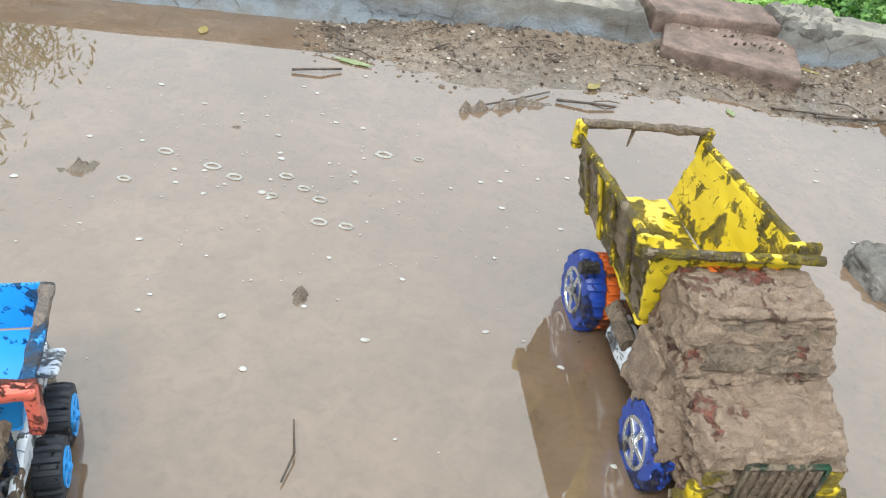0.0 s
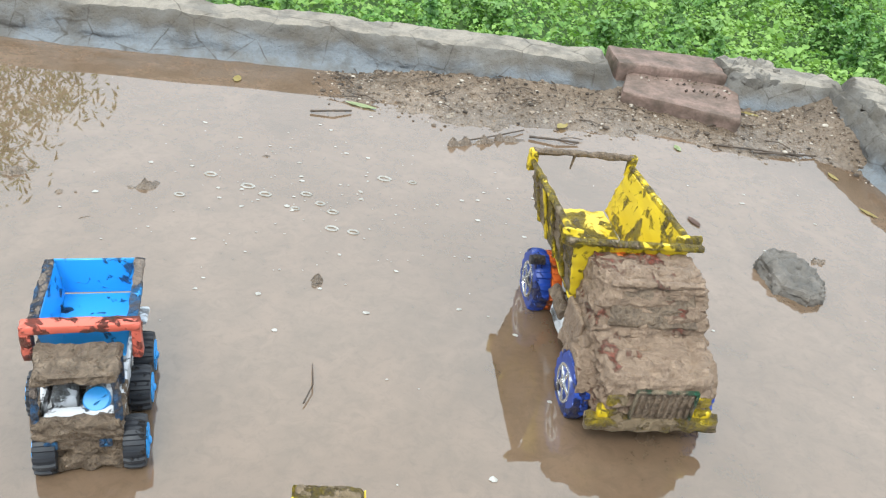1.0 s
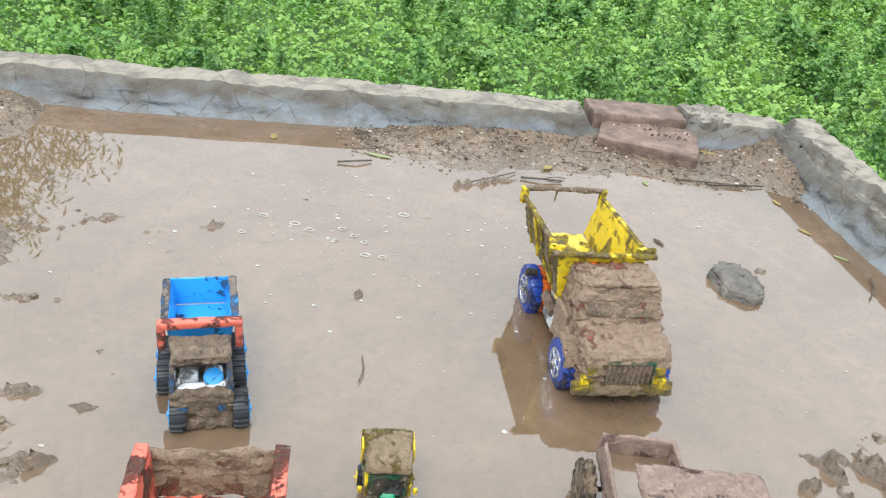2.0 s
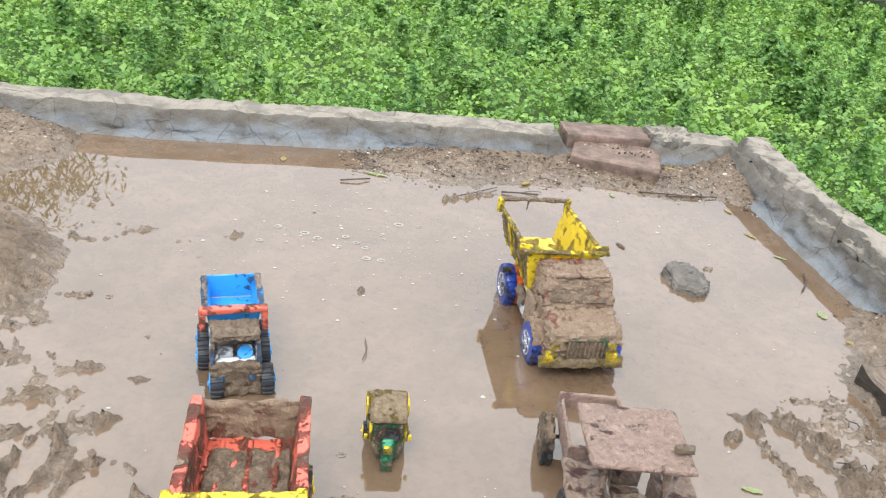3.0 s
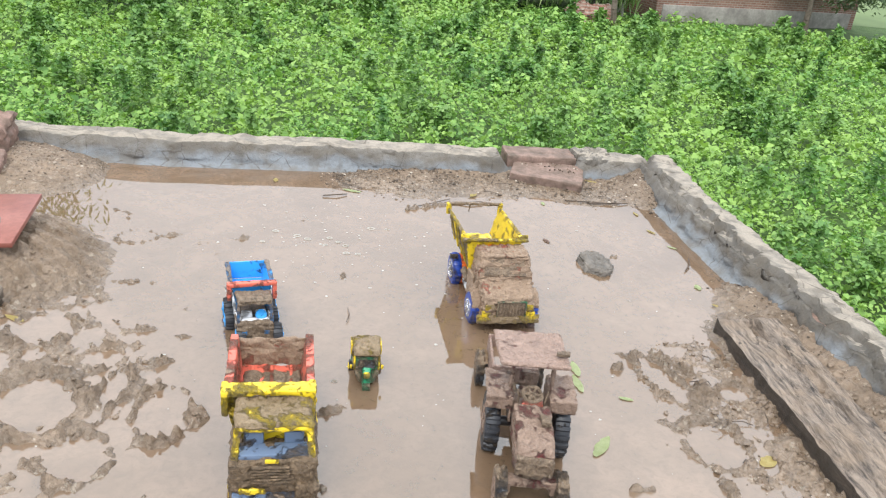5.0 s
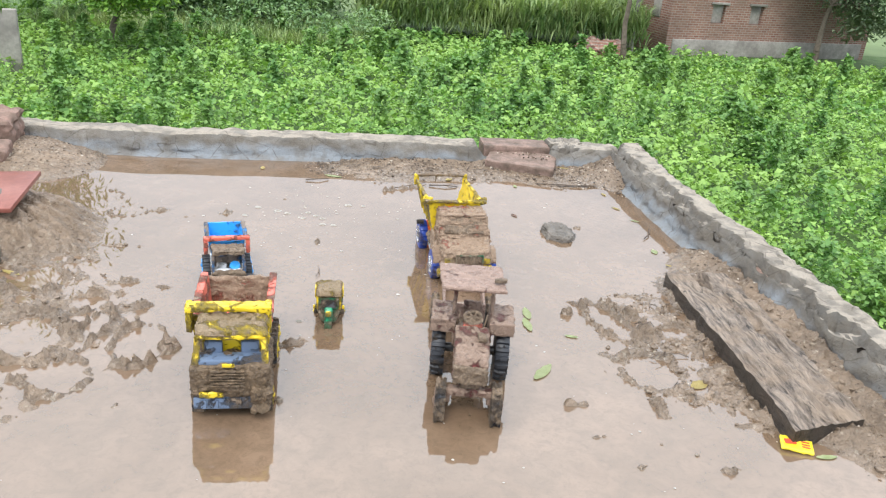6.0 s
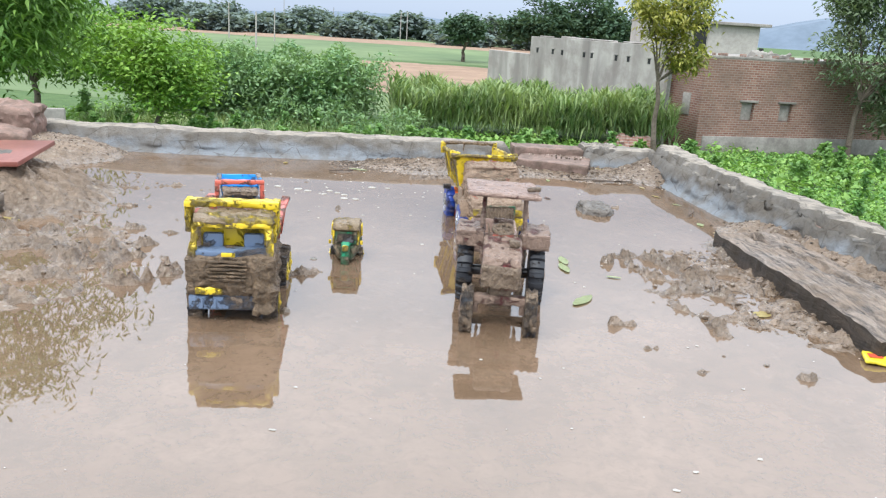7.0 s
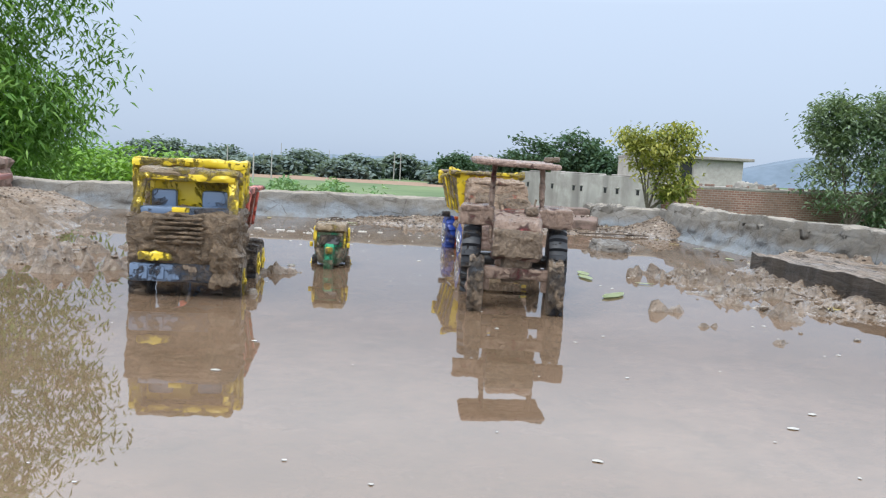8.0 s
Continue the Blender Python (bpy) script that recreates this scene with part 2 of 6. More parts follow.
def refine(bm, longest, rounds=4):
    bmesh.ops.triangulate(bm, faces=[f for f in bm.faces if len(f.verts) > 4])
    for _ in range(rounds):
        edges = [e for e in bm.edges if e.calc_length() > longest]
        if not edges:
            break
        bmesh.ops.subdivide_edges(bm, edges=edges, cuts=1, use_grid_fill=True)
    return bm


def caked(bm, amp=0.003, scale=70, longest=0.006, seed=0.0, out=-0.2):
    """Rough up a body with lumps and smears of mud."""
    refine(bm, longest)
    bm.normal_update()
    moves = []
    for v in bm.verts:
        p = v.co
        rid = 0.55 - abs(fbm((p.x, p.y * 0.8, p.z * 1.3), scale * 1.7, 3, seed + 2))
        d = fbm((p.x, p.y * 0.7, p.z * 1.5), scale, 4, seed) + 0.9 * rid + 0.45 * fbm(p, scale * 3.4, 3, seed + 4)
        moves.append(v.normal * amp * (1.15 * d + out))
    for v, m in zip(bm.verts, moves):
        v.co += m
    return bm


def prism(profile, half, bevel=0.004, halves=None):
    """A body whose side view is the (y, z) profile, reaching from -half to half in x; halves gives each corner its own."""
    bm = bmesh.new()
    hs = halves or [half] * len(profile)
    left = [bm.verts.new((-h, y, z)) for (y, z), h in zip(profile, hs)]
    right = [bm.verts.new((h, y, z)) for (y, z), h in zip(profile, hs)]
    bm.faces.new(left)
    bm.faces.new(right[::-1])
    k = len(profile)
    for i in range(k):
        bm.faces.new((left[i], right[i], right[(i + 1) % k], left[(i + 1) % k])[::-1])
    bmesh.ops.recalc_face_normals(bm, faces=bm.faces)
    if bevel:
        bmesh.ops.bevel(bm, geom=bm.edges[:], offset=bevel, segments=2, affect="EDGES", profile=0.5)
    return bm


def lathe(profile, at=(0, 0, 0), count=28, closed=False):
    """A body turned about the x axis from (x, radius) pairs."""
    bm = bmesh.new()
    rings = [[bm.verts.new((x + at[0], r * math.cos(2 * math.pi * i / count) + at[1], r * math.sin(2 * math.pi * i / count) + at[2])) for i in range(count)] for x, r in profile]
    for a, b in zip(rings, rings[1:]):
        for i in range(count):
            bm.faces.new((a[i], b[i], b[(i + 1) % count], a[(i + 1) % count]))
    bm.faces.new(rings[0][::-1])
    bm.faces.new(rings[-1])
    bmesh.ops.recalc_face_normals(bm, faces=bm.faces)
    return bm


def rod(a, b, r, count=8, r2=None):
    a, b = Vector(a), Vector(b)
    d = (b - a).normalized()
    u = d.orthogonal().normalized()
    w = d.cross(u)
    bm = bmesh.new()
    rings = [[bm.verts.new(c + (u * math.cos(2 * math.pi * i / count) + w * math.sin(2 * math.pi * i / count)) * q) for i in range(count)] for c, q in ((a, r), (b, r if r2 is None else r2))]
    for i in range(count):
        bm.faces.new((rings[0][i], rings[0][(i + 1) % count], rings[1][(i + 1) % count], rings[1][i]))
    bm.faces.new(rings[0][::-1])
    bm.faces.new(rings[1])
    bmesh.ops.recalc_face_normals(bm, faces=bm.faces)
    return bm


def add_wheel(owner, at, r, w, tyre, rim, side, lugs=18, lug=0.0025, spokes=5, rim_r=0.62, chevron=False, label=""):
    """A toy wheel: a lugged tyre with a spoked rim; side is the way its face looks along x."""
    h = w / 2
    count = lugs * 4
    tyre_bm = bmesh.new()
    rings = []
    for x, f, tread in ((-h, 0.6, 0), (-h, 0.84, 0), (-h * 0.96, 0.93, 1), (-h * 0.5, 0.985, 1), (0, 0.99, 1), (h * 0.5, 0.985, 1), (h * 0.96, 0.93, 1), (h, 0.84, 0), (h, 0.6, 0)):
        shift = (2 if x > 0 else 0) + round(abs(x) / h * 2) if chevron else 0
        ring = []
        for i in range(count):
            raised = tread and (i + shift) % 4 < 2 and not (chevron and x == 0)
            q = r * f + (lug * 1.6 if raised else 0)
            ang = 2 * math.pi * (i + (0.25 if i % 2 else -0.25)) / count
            ring.append(tyre_bm.verts.new((at[0] + x, at[1] + q * math.cos(ang), at[2] + q * math.sin(ang))))
        rings.append(ring)
    for a, b in zip(rings, rings[1:]):
        for i in range(count):
            tyre_bm.faces.new((a[i], b[i], b[(i + 1) % count], a[(i + 1) % count]))
    tyre_bm.faces.new(rings[0][::-1])
    tyre_bm.faces.new(rings[-1])
    bmesh.ops.recalc_face_normals(tyre_bm, faces=tyre_bm.faces)
    wheel = part("wheel", tyre_bm, MAT[tyre], owner, label)
    face = at[0] + side * h
    q = r * rim_r
    rim_bm = [lathe([(face - side * 0.006, q * 1.02), (face + side * 0.0012, q * 1.02), (face + side * 0.0012, q * 0.86), (face - side * 0.002, q * 0.82)], (0, at[1], at[2]), 24)]
    rim_bm.append(lathe([(face - side * 0.004, q * 0.3), (face + side * 0.003, q * 0.26), (face + side * 0.004, q * 0.1)], (0, at[1], at[2]), 12))
    for i in range(spokes):
        b = box((0.003, q * 0.24, q * 0.75), (face, 0, q * 0.5), 0.0006, None, 1)
        bmesh.ops.rotate(b, matrix=Matrix.Rotation(2 * math.pi * i / spokes + 0.3, 3, "X"), cent=(face, 0, 0), verts=b.verts)
        bmesh.ops.translate(b, vec=(0, at[1], at[2]), verts=b.verts)
        rim_bm.append(b)
    part("rim", merge(*rim_bm), MAT[rim], wheel, "spoked plastic rim")
    return wheel


def panel(a, b, c, d, thick, bevel=0.0012):
    """A thick four-cornered panel; it thickens away from the side that its corners turn about."""
    pts = [Vector(p) for p in (a, b, c, d)]
    n = (pts[1] - pts[0]).cross(pts[3] - pts[0]).normalized() * thick
    bm = bmesh.new()
    f = [bm.verts.new(p) for p in pts]
    g = [bm.verts.new(p - n) for p in pts]
    bm.faces.new(f)
    bm.faces.new(g[::-1])
    for i in range(4):
        bm.faces.new((f[i], g[i], g[(i + 1) % 4], f[(i + 1) % 4]))
    bmesh.ops.recalc_face_normals(bm, faces=bm.faces)
    if bevel:
        bmesh.ops.bevel(bm, geom=bm.edges[:], offset=bevel, segments=1, affect="EDGES")
    return bm


# ---- the roof terrace ----
WALL_BACK = [(-1.75, 1.20), (-1.03, 1.26), (-0.61, 1.30), (-0.12, 1.395), (0.30, 1.45), (0.60, 1.49), (0.93, 1.555)]
WALL_RIGHT = [(0.885, 1.60), (0.92, 1.33), (0.965, 1.10), (1.01, 0.88), (1.065, 0.70), (1.12, 0.45), (1.19, 0.0), (1.28, -0.6), (1.45, -1.8), (1.55, -2.5)]


def along(line, step):
    pts = []
    for (x0, y0), (x1, y1) in zip(line, line[1:]):
        count = max(1, round(math.hypot(x1 - x0, y1 - y0) / step))
        pts += [(x0 + (x1 - x0) * i / count, y0 + (y1 - y0) * i / count) for i in range(count)]
    return pts + [line[-1]]


def parapet(name, line, height, thick, side, label, step=0.012):
    """A low cement parapet with a worn, coved inner face; side is +1 where the terrace lies to the right of the line."""
    pts = along(line, step)
    prof = [(-0.035, -0.03), (-0.02, -0.004), (-0.006, 0.008)]
    prof += [(0.002 + 0.02 * (i / 9) ** 1.5, 0.014 + (height - 0.022) * i / 9) for i in range(10)]
    prof += [(0.026, height - 0.003), (0.034, height)]
    prof += [(0.034 + (thick - 0.034) * i / 14, height + 0.002) for i in range(1, 15)]
    prof += [(thick + 0.004, height - 0.008), (thick + 0.006, height - 0.05), (thick + 0.006, -0.4), (thick + 0.006, -3.6)]
    verts, faces = [], []
    for i, (x, y) in enumerate(pts):
        a, b = pts[max(0, i - 4)], pts[min(len(pts) - 1, i + 4)]
        d = Vector((b[0] - a[0], b[1] - a[1])).normalized()
        nx, ny = -d.y * side, d.x * side
        wave = 0.006 * noise.noise((x * 5, y * 5, 0.3))
        drop = 0.0
        if name == "wall_back":
            drop = 0.05 * min(1.0, max(0.0, (x - 0.42) / 0.03)) * min(1.0, max(0.0, (0.71 - x) / 0.03))
        for off, z in prof:
            if z > 0.02:
                z = max(0.02, z - drop)
            p = Vector((x + nx * off, y + ny * off, z))
            if z > -0.2:
                r = 0.006 * fbm(p, 22, 5) + 0.003 * fbm(p, 90, 3)
                lip = max(0.0, 1 - abs(z - height) / 0.03)
                r += lip * (0.005 * fbm(p, 30, 5, 5.0) + (0.0 if name == 'wall_back' else 0.006 * max(0.0, fbm(p, 6, 3, 2.0))))
                if name == "wall_right" and z > 0.03:
                    # the coping has broken away along the inner edge, leaving a rough lower ledge
                    broken = 0.046 + 0.035 * fbm((x, y, 0.0), 7, 4, 3.0) + 0.012 * fbm(p, 40, 3, 1.0)
                    lost = min(1.0, max(0.0, (broken - off) / 0.006))
                    if z > height - 0.012:
                        p.z -= lost * (0.026 + 0.014 * fbm(p, 26, 4, 8.0))
                        joint = abs(noise.noise((y * 9.0, off * 6.0, 5.0)))
                        p.z -= 0.007 * max(0.0, 1 - joint / 0.06)
                    else:
                        r += 0.014 * fbm(p, 13, 5, 6.0)
                    p.z = max(p.z, 0.03)
                elif z > 0.02:
                    r += 0.006 * fbm(p, 11, 5, 6.0)
                p.x += nx * r
                p.y += ny * r
                p.z += wave * (1 if z > 0.03 else 0) + 0.45 * r * (1 if z > 0.02 else 0.3)
            verts.append(p)
    m = len(prof)
    for i in range(len(pts) - 1):
        for j in range(m - 1):
            q = (i * m + j, i * m + j + 1, (i + 1) * m + j + 1, (i + 1) * m + j)
            faces.append(q if side > 0 else q[::-1])
    ob = mesh_object(name, verts, faces, MAT["concrete"], True)
    return tagged(ob, label, "parapet", kind="structure")


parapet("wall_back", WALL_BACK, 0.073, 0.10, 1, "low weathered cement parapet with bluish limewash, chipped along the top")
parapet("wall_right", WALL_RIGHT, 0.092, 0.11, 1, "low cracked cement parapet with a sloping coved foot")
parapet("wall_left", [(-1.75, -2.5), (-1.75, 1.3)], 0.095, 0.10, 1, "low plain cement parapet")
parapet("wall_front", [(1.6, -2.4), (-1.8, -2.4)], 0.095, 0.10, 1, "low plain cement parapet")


def blob(x, y, cx, cy, rx, ry, turn=0.0):
    """1 in the middle of an ellipse, falling to 0 at its rim."""
    c, s = math.cos(turn), math.sin(turn)
    u, v = ((x - cx) * c + (y - cy) * s) / rx, (-(x - cx) * s + (y - cy) * c) / ry
    d = u * u + v * v
    return (1 - d) ** 2 * (1 + 2 * d) if d < 1 else 0.0


def right_edge(y):
    for (x0, y0), (x1, y1) in zip(WALL_RIGHT, WALL_RIGHT[1:]):
        if y1 <= y <= y0:
            return x0 + (x1 - x0) * (y - y0) / (y1 - y0)
    return WALL_RIGHT[0][0]


def back_edge(x):
    for (x0, y0), (x1, y1) in zip(WALL_BACK, WALL_BACK[1:]):
        if x0 <= x <= x1:
            return y0 + (y1 - y0) * (x - x0) / (x1 - x0)
    return WALL_BACK[-1][1]


# small mud ridges: centre, half lengths, turn, rise
MUD_SPOTS = [
    (-0.11, 0.985, 0.08, 0.014, 0.0, 0.027), (-0.25, 0.85, 0.05, 0.013, 0.4, 0.026), (-0.29, 0.825, 0.06, 0.012, 0.3, 0.026), (-0.36, 0.79, 0.035, 0.01, 0.4, 0.024),
    (-0.31, 0.735, 0.04, 0.009, 0.4, 0.022), (-0.445, 0.815, 0.05, 0.014, 0.5, 0.027), (-0.32, 0.47, 0.07, 0.012, -0.3, 0.024), (-0.43, 0.56, 0.09, 0.013, 0.1, 0.026),
    (0.008, 0.682, 0.022, 0.018, 0.5, 0.034), (0.06, 0.16, 0.045, 0.018, 0.4, 0.036), (0.025, 0.135, 0.02, 0.03, 0.3, 0.03), (-0.16, 0.53, 0.03, 0.011, 0.1, 0.023),
    (0.035, 0.09, 0.016, 0.028, 0.2, 0.026), (-0.172, 0.105, 0.03, 0.06, 0.3, 0.038), (-0.2, 0.03, 0.05, 0.02, 0.7, 0.03), (-0.19, -0.10, 0.018, 0.012, 0.2, 0.026),
    (0.612, 0.026, 0.04, 0.014, 0.1, 0.028), (0.765, 0.03, 0.022, 0.07, 0.2, 0.036), (0.78, -0.09, 0.08, 0.01, -0.4, 0.022), (0.66, -0.06, 0.06, 0.009, 0.3, 0.02),
    (0.845, -0.135, 0.04, 0.013, 0.2, 0.027), (0.70, -0.14, 0.03, 0.010, 0.6, 0.019), (0.715, 0.95, 0.02, 0.016, 0.2, 0.034), (0.66, 0.44, 0.05, 0.014, -0.8, 0.026),
    (0.075, -0.045, 0.014, 0.02, 0.1, 0.022), (0.63, 0.40, 0.02, 0.014, 0.1, 0.03), (0.17, 1.16, 0.07, 0.014, 0.5, 0.026), (0.25, 1.20, 0.06, 0.012, 0.2, 0.024),
    (0.76, 0.42, 0.10, 0.016, -0.9, 0.030), (0.80, 0.33, 0.03, 0.06, 0.3, 0.030), (-0.62, 0.93, 0.05, 0.012, -0.3, 0.026), (-0.35, 0.37, 0.03, 0.014, 0.4, 0.024),
    (-0.27, 0.36, 0.045, 0.011, 0.2, 0.02), (-0.25, 0.42, 0.04, 0.009, -0.2, 0.02), (-0.37, 0.30, 0.05, 0.013, 0.3, 0.024), (-0.28, 0.26, 0.03, 0.011, 0.6, 0.022),
]
# footprints: a flooded hollow with a squeezed-up rim; centre, half lengths, turn, rise of the rim
FOOTPRINTS = [
    (-0.233, 0.105, 0.045, 0.075, 0.2, 0.017), (-0.337, 0.165, 0.024, 0.055, 0.0, 0.018), (-0.45, 0.10, 0.07, 0.085, 0.5, 0.013), (-0.55, 0.33, 0.06, 0.06, 0.2, 0.014),
    (-0.528, 0.79, 0.045, 0.032, 0.2, 0.017), (-0.64, 0.92, 0.06, 0.03, -0.2, 0.010), (-0.40, 0.25, 0.04, 0.03, 0.3, 0.013), (-0.62, 0.17, 0.06, 0.09, -0.4, 0.015),
    (-0.33, -0.03, 0.05, 0.06, 0.3, 0.011), (-0.55, -0.08, 0.07, 0.09, 0.1, 0.014), (0.722, 0.365, 0.032, 0.09, 0.45, 0.016), (0.775, 0.165, 0.055, 0.065, 0.1, 0.014),
    (0.86, 0.34, 0.035, 0.03, 0.1, 0.012), (-0.75, 0.32, 0.06, 0.05, 0.6, 0.013),
]


def step(lo, hi, v):
    v = min(1.0, max(0.0, (v - lo) / (hi - lo)))
    return v * v * (3 - 2 * v)


def trodden_edge(y):
    """How far the trodden mud reaches into the puddle from the side of the mound."""
    return float(np.interp(y, (-0.55, -0.32, -0.12, 0.08, 0.3, 0.45, 0.6), (-0.75, -0.33, -0.22, -0.13, -0.24, -0.36, -0.45)))


def mud_height(x, y):
    """The mud's height above the water, which stands at 0."""
    n1 = noise.fractal((x * 3.1, y * 3.1, 0.0), 0.8, 2.0, 4)
    n2 = noise.fractal((x * 17, y * 17, 4.0), 0.8, 2.0, 4)
    n3 = noise.fractal((x * 70, y * 70, 9.0), 0.8, 2.0, 3)
    h = -0.012 + 0.004 * n1
    gap = back_edge(x) - y
    # gravel bank along the back parapet
    if gap < 0.32 and x > -0.35:
        w = min(1.0, max(0.0, (x + 0.25) / 0.35))
        h += w * 0.034 * max(0.0, 1 - gap / (0.24 + 0.05 * n1)) ** 0.8
    # heap in the far corner
    h += 0.06 * blob(x, y, -1.05, 1.14, 0.36, 0.28)
    # dragged mound on that side, combed by fingers
    mound = blob(x, y, -0.93, 0.63, 0.46, 0.30, -0.1)
    comb = math.sin(125 * (y + 0.35 * x) + 3.5 * n1 + 1.5 * n2) + 0.6 * math.sin(260 * (y + 0.3 * x) + 4 * n1)
    h += mound * (0.078 + 0.008 * n2) + 0.0045 * comb * min(1.0, 3 * mound)
    # trodden flat: a web of low ridges with water standing between them
    ridge = 1 - 2.6 * abs(noise.noise((x * 15 + 0.9 * n2, y * 11.0 + 0.5 * n1, 2.0)))
    ridge2 = 1 - 2.4 * abs(noise.noise((x * 34 + 1.2 * n1, y * 25 + 0.6 * n2, 7.0)))
    flat = step(-0.02, 0.16, trodden_edge(y) - x) * step(-0.5, -0.25, y) * step(0.66, 0.5, y)
    h += flat * (0.0092 + 0.013 * max(-0.4, ridge - 0.42) + 0.009 * max(-0.4, ridge2 - 0.38) + 0.004 * n2)
    h += 0.012 * step(0.0, 0.5, -0.62 - x) * step(-0.6, 0.0, y) * step(0.9, 0.5, y)
    # muddy bank below the other parapet, rising to the plank
    reach = float(np.interp(y, (-0.12, 0.0, 0.15, 0.5, 0.62, 0.9), (0.98, 0.80, 0.62, 0.64, 0.80, 0.93)))
    bank = step(-0.02, 0.22, x - reach) * step(-0.16, 0.02, y) * step(0.95, 0.75, y)
    h += bank * (0.0102 + 0.009 * max(-0.3, ridge - 0.42) + 0.007 * max(-0.3, ridge2 - 0.3) + 0.004 * n2 + 0.008 * step(0.80, 1.0, x))
    wet = max(0.0, 1 - abs(x - reach - 0.05) / 0.12) * step(-0.1, 0.1, y) * step(0.8, 0.55, y)
    h += wet * (0.002 + 0.005 * ridge2 + 0.004 * n2)
    for cx, cy, rx, ry, a, up in FOOTPRINTS:
        if abs(x - cx) < 0.17 and abs(y - cy) < 0.17:
            c, q = math.cos(a), math.sin(a)
            px, py = x - cx + 0.010 * n2, y - cy + 0.010 * n1 + 0.004 * n3
            d = math.hypot((px * c + py * q) / rx, (-px * q + py * c) / ry)
            side = 0.55 + 0.6 * noise.noise((3 * px / rx, 3 * py / ry, cx * 9))
            h = h * step(0.55, 1.05, d) - 0.009 * (1 - step(0.55, 1.05, d))
            h += up * max(0.0, side) * 1.35 * math.exp(-((d - 1.12) / 0.16) ** 2) * (1 + 0.5 * n3)
    # ridges and lumps that just break the surface
    for cx, cy, rx, ry, a, up in MUD_SPOTS:
        if abs(x - cx) < 0.11 and abs(y - cy) < 0.11:
            h += 0.64 * up * min(1.0, 1.3 * blob(x + 0.008 * n3, y + 0.008 * n2, cx, cy, rx * 0.9, ry * 0.75, a)) * (0.75 + 0.5 * n2 + 0.35 * n3)
    edge = right_edge(y) - x
    if edge < 0.2:
        h += 0.03 * max(0.0, 1 - edge / 0.15) * min(1.0, max(0.0, (0.95 - y) / 0.3)) * min(1.0, max(0.0, (y + 0.35) / 0.3))
        h += 0.03 * max(0.0, 1 - edge / 0.1) * min(1.0, max(0.0, (y - 1.2) / 0.2))
    land = min(1.0, max(0.0, (h + 0.004) / 0.012))
    h += land * (0.006 * n2 + 0.003 * n3)
    return h


X0, X1, Y0, Y1 = -1.78, 1.62, -2.45, 1.62
GRID_X = np.concatenate([np.arange(X0, -1.25, 0.03), np.arange(-1.25, 1.25, 0.0047), np.arange(1.25, X1 + 0.03, 0.03)])
GRID_Y = np.concatenate([np.arange(Y0, -0.6, 0.03), np.arange(-0.6, Y1 + 0.01, 0.0047)])
nx_ = len(GRID_X)
mud_verts = [(gx, gy, mud_height(gx, gy) if gy > -0.62 else -0.012) for gy in GRID_Y.tolist() for gx in GRID_X.tolist()]
mud_faces = [(j * nx_ + i, j * nx_ + i + 1, (j + 1) * nx_ + i + 1, (j + 1) * nx_ + i) for j in range(len(GRID_Y) - 1) for i in range(nx_ - 1)
             if GRID_X[i] < right_edge(GRID_Y[j]) + 0.03 and GRID_Y[j] < back_edge(GRID_X[i]) + 0.03]
tagged(mesh_object("mud_floor", mud_verts, mud_faces, MAT["mud"], True), "wet brown mud with banks and footprints on the roof", "mud", kind="structure")
water = mesh_object("water", [(x + 0.03, y, 0) for x, y in reversed(WALL_RIGHT)] + [(x, y + 0.03, 0) for x, y in reversed(WALL_BACK)][1:] + [(X0, Y0, 0)], [tuple(range(len(WALL_RIGHT) + len(WALL_BACK)))], MAT["water"])
tagged(water, "shallow still puddle of murky brown water", "puddle", kind="structure")
slab = new("roof_slab", bpy.data.meshes.new("roof_slab"))
sb = box((2.55, 3.7, 0.2), (-0.4, -0.55, -0.14))
sb.to_mesh(slab.data)
sb.free()
slab.data.materials.append(MAT["concrete"])
tagged(slab, "flat cement roof slab under the mud", "roof", kind="structure")

# ---- the land below ----
GROUND = -3.5
rng = np.random.default_rng(7)
ground = mesh_object("ground", [(-2500, -1500, GROUND), (2500, -1500, GROUND), (2500, 4000, GROUND), (-2500, 4000, GROUND)], [(0, 1, 2, 3)], MAT["soil"])
tagged(ground, "weed-grown earth reaching to the horizon", "ground", kind="structure")


def leaves(points, size, tilt, fold=0.25, aspect=0.8):
    """Leaf quads at the given points: arrays of places, lengths and how far they stand from level."""
    count = len(points)
    yaw = rng.uniform(0, 2 * np.pi, count)
    pitch = rng.normal(0, 1, count) * tilt
    roll = rng.normal(0, 0.45, count)
    f = np.stack([np.cos(yaw) * np.cos(pitch), np.sin(yaw) * np.cos(pitch), np.sin(pitch)], 1)
    s = np.stack([-np.sin(yaw), np.cos(yaw), np.zeros(count)], 1)
    u = np.cross(f, s)
    s = s * np.cos(roll)[:, None] + u * np.sin(roll)[:, None]
    u = np.cross(f, s)
    ln = size[:, None]
    base = points
    mid = points + f * ln * 0.45
    w = ln * aspect * 0.5
    return np.stack([base, mid - s * w + u * ln * fold * 0.5, points + f * ln - u * ln * 0.12, mid + s * w + u * ln * fold * 0.5], 1)


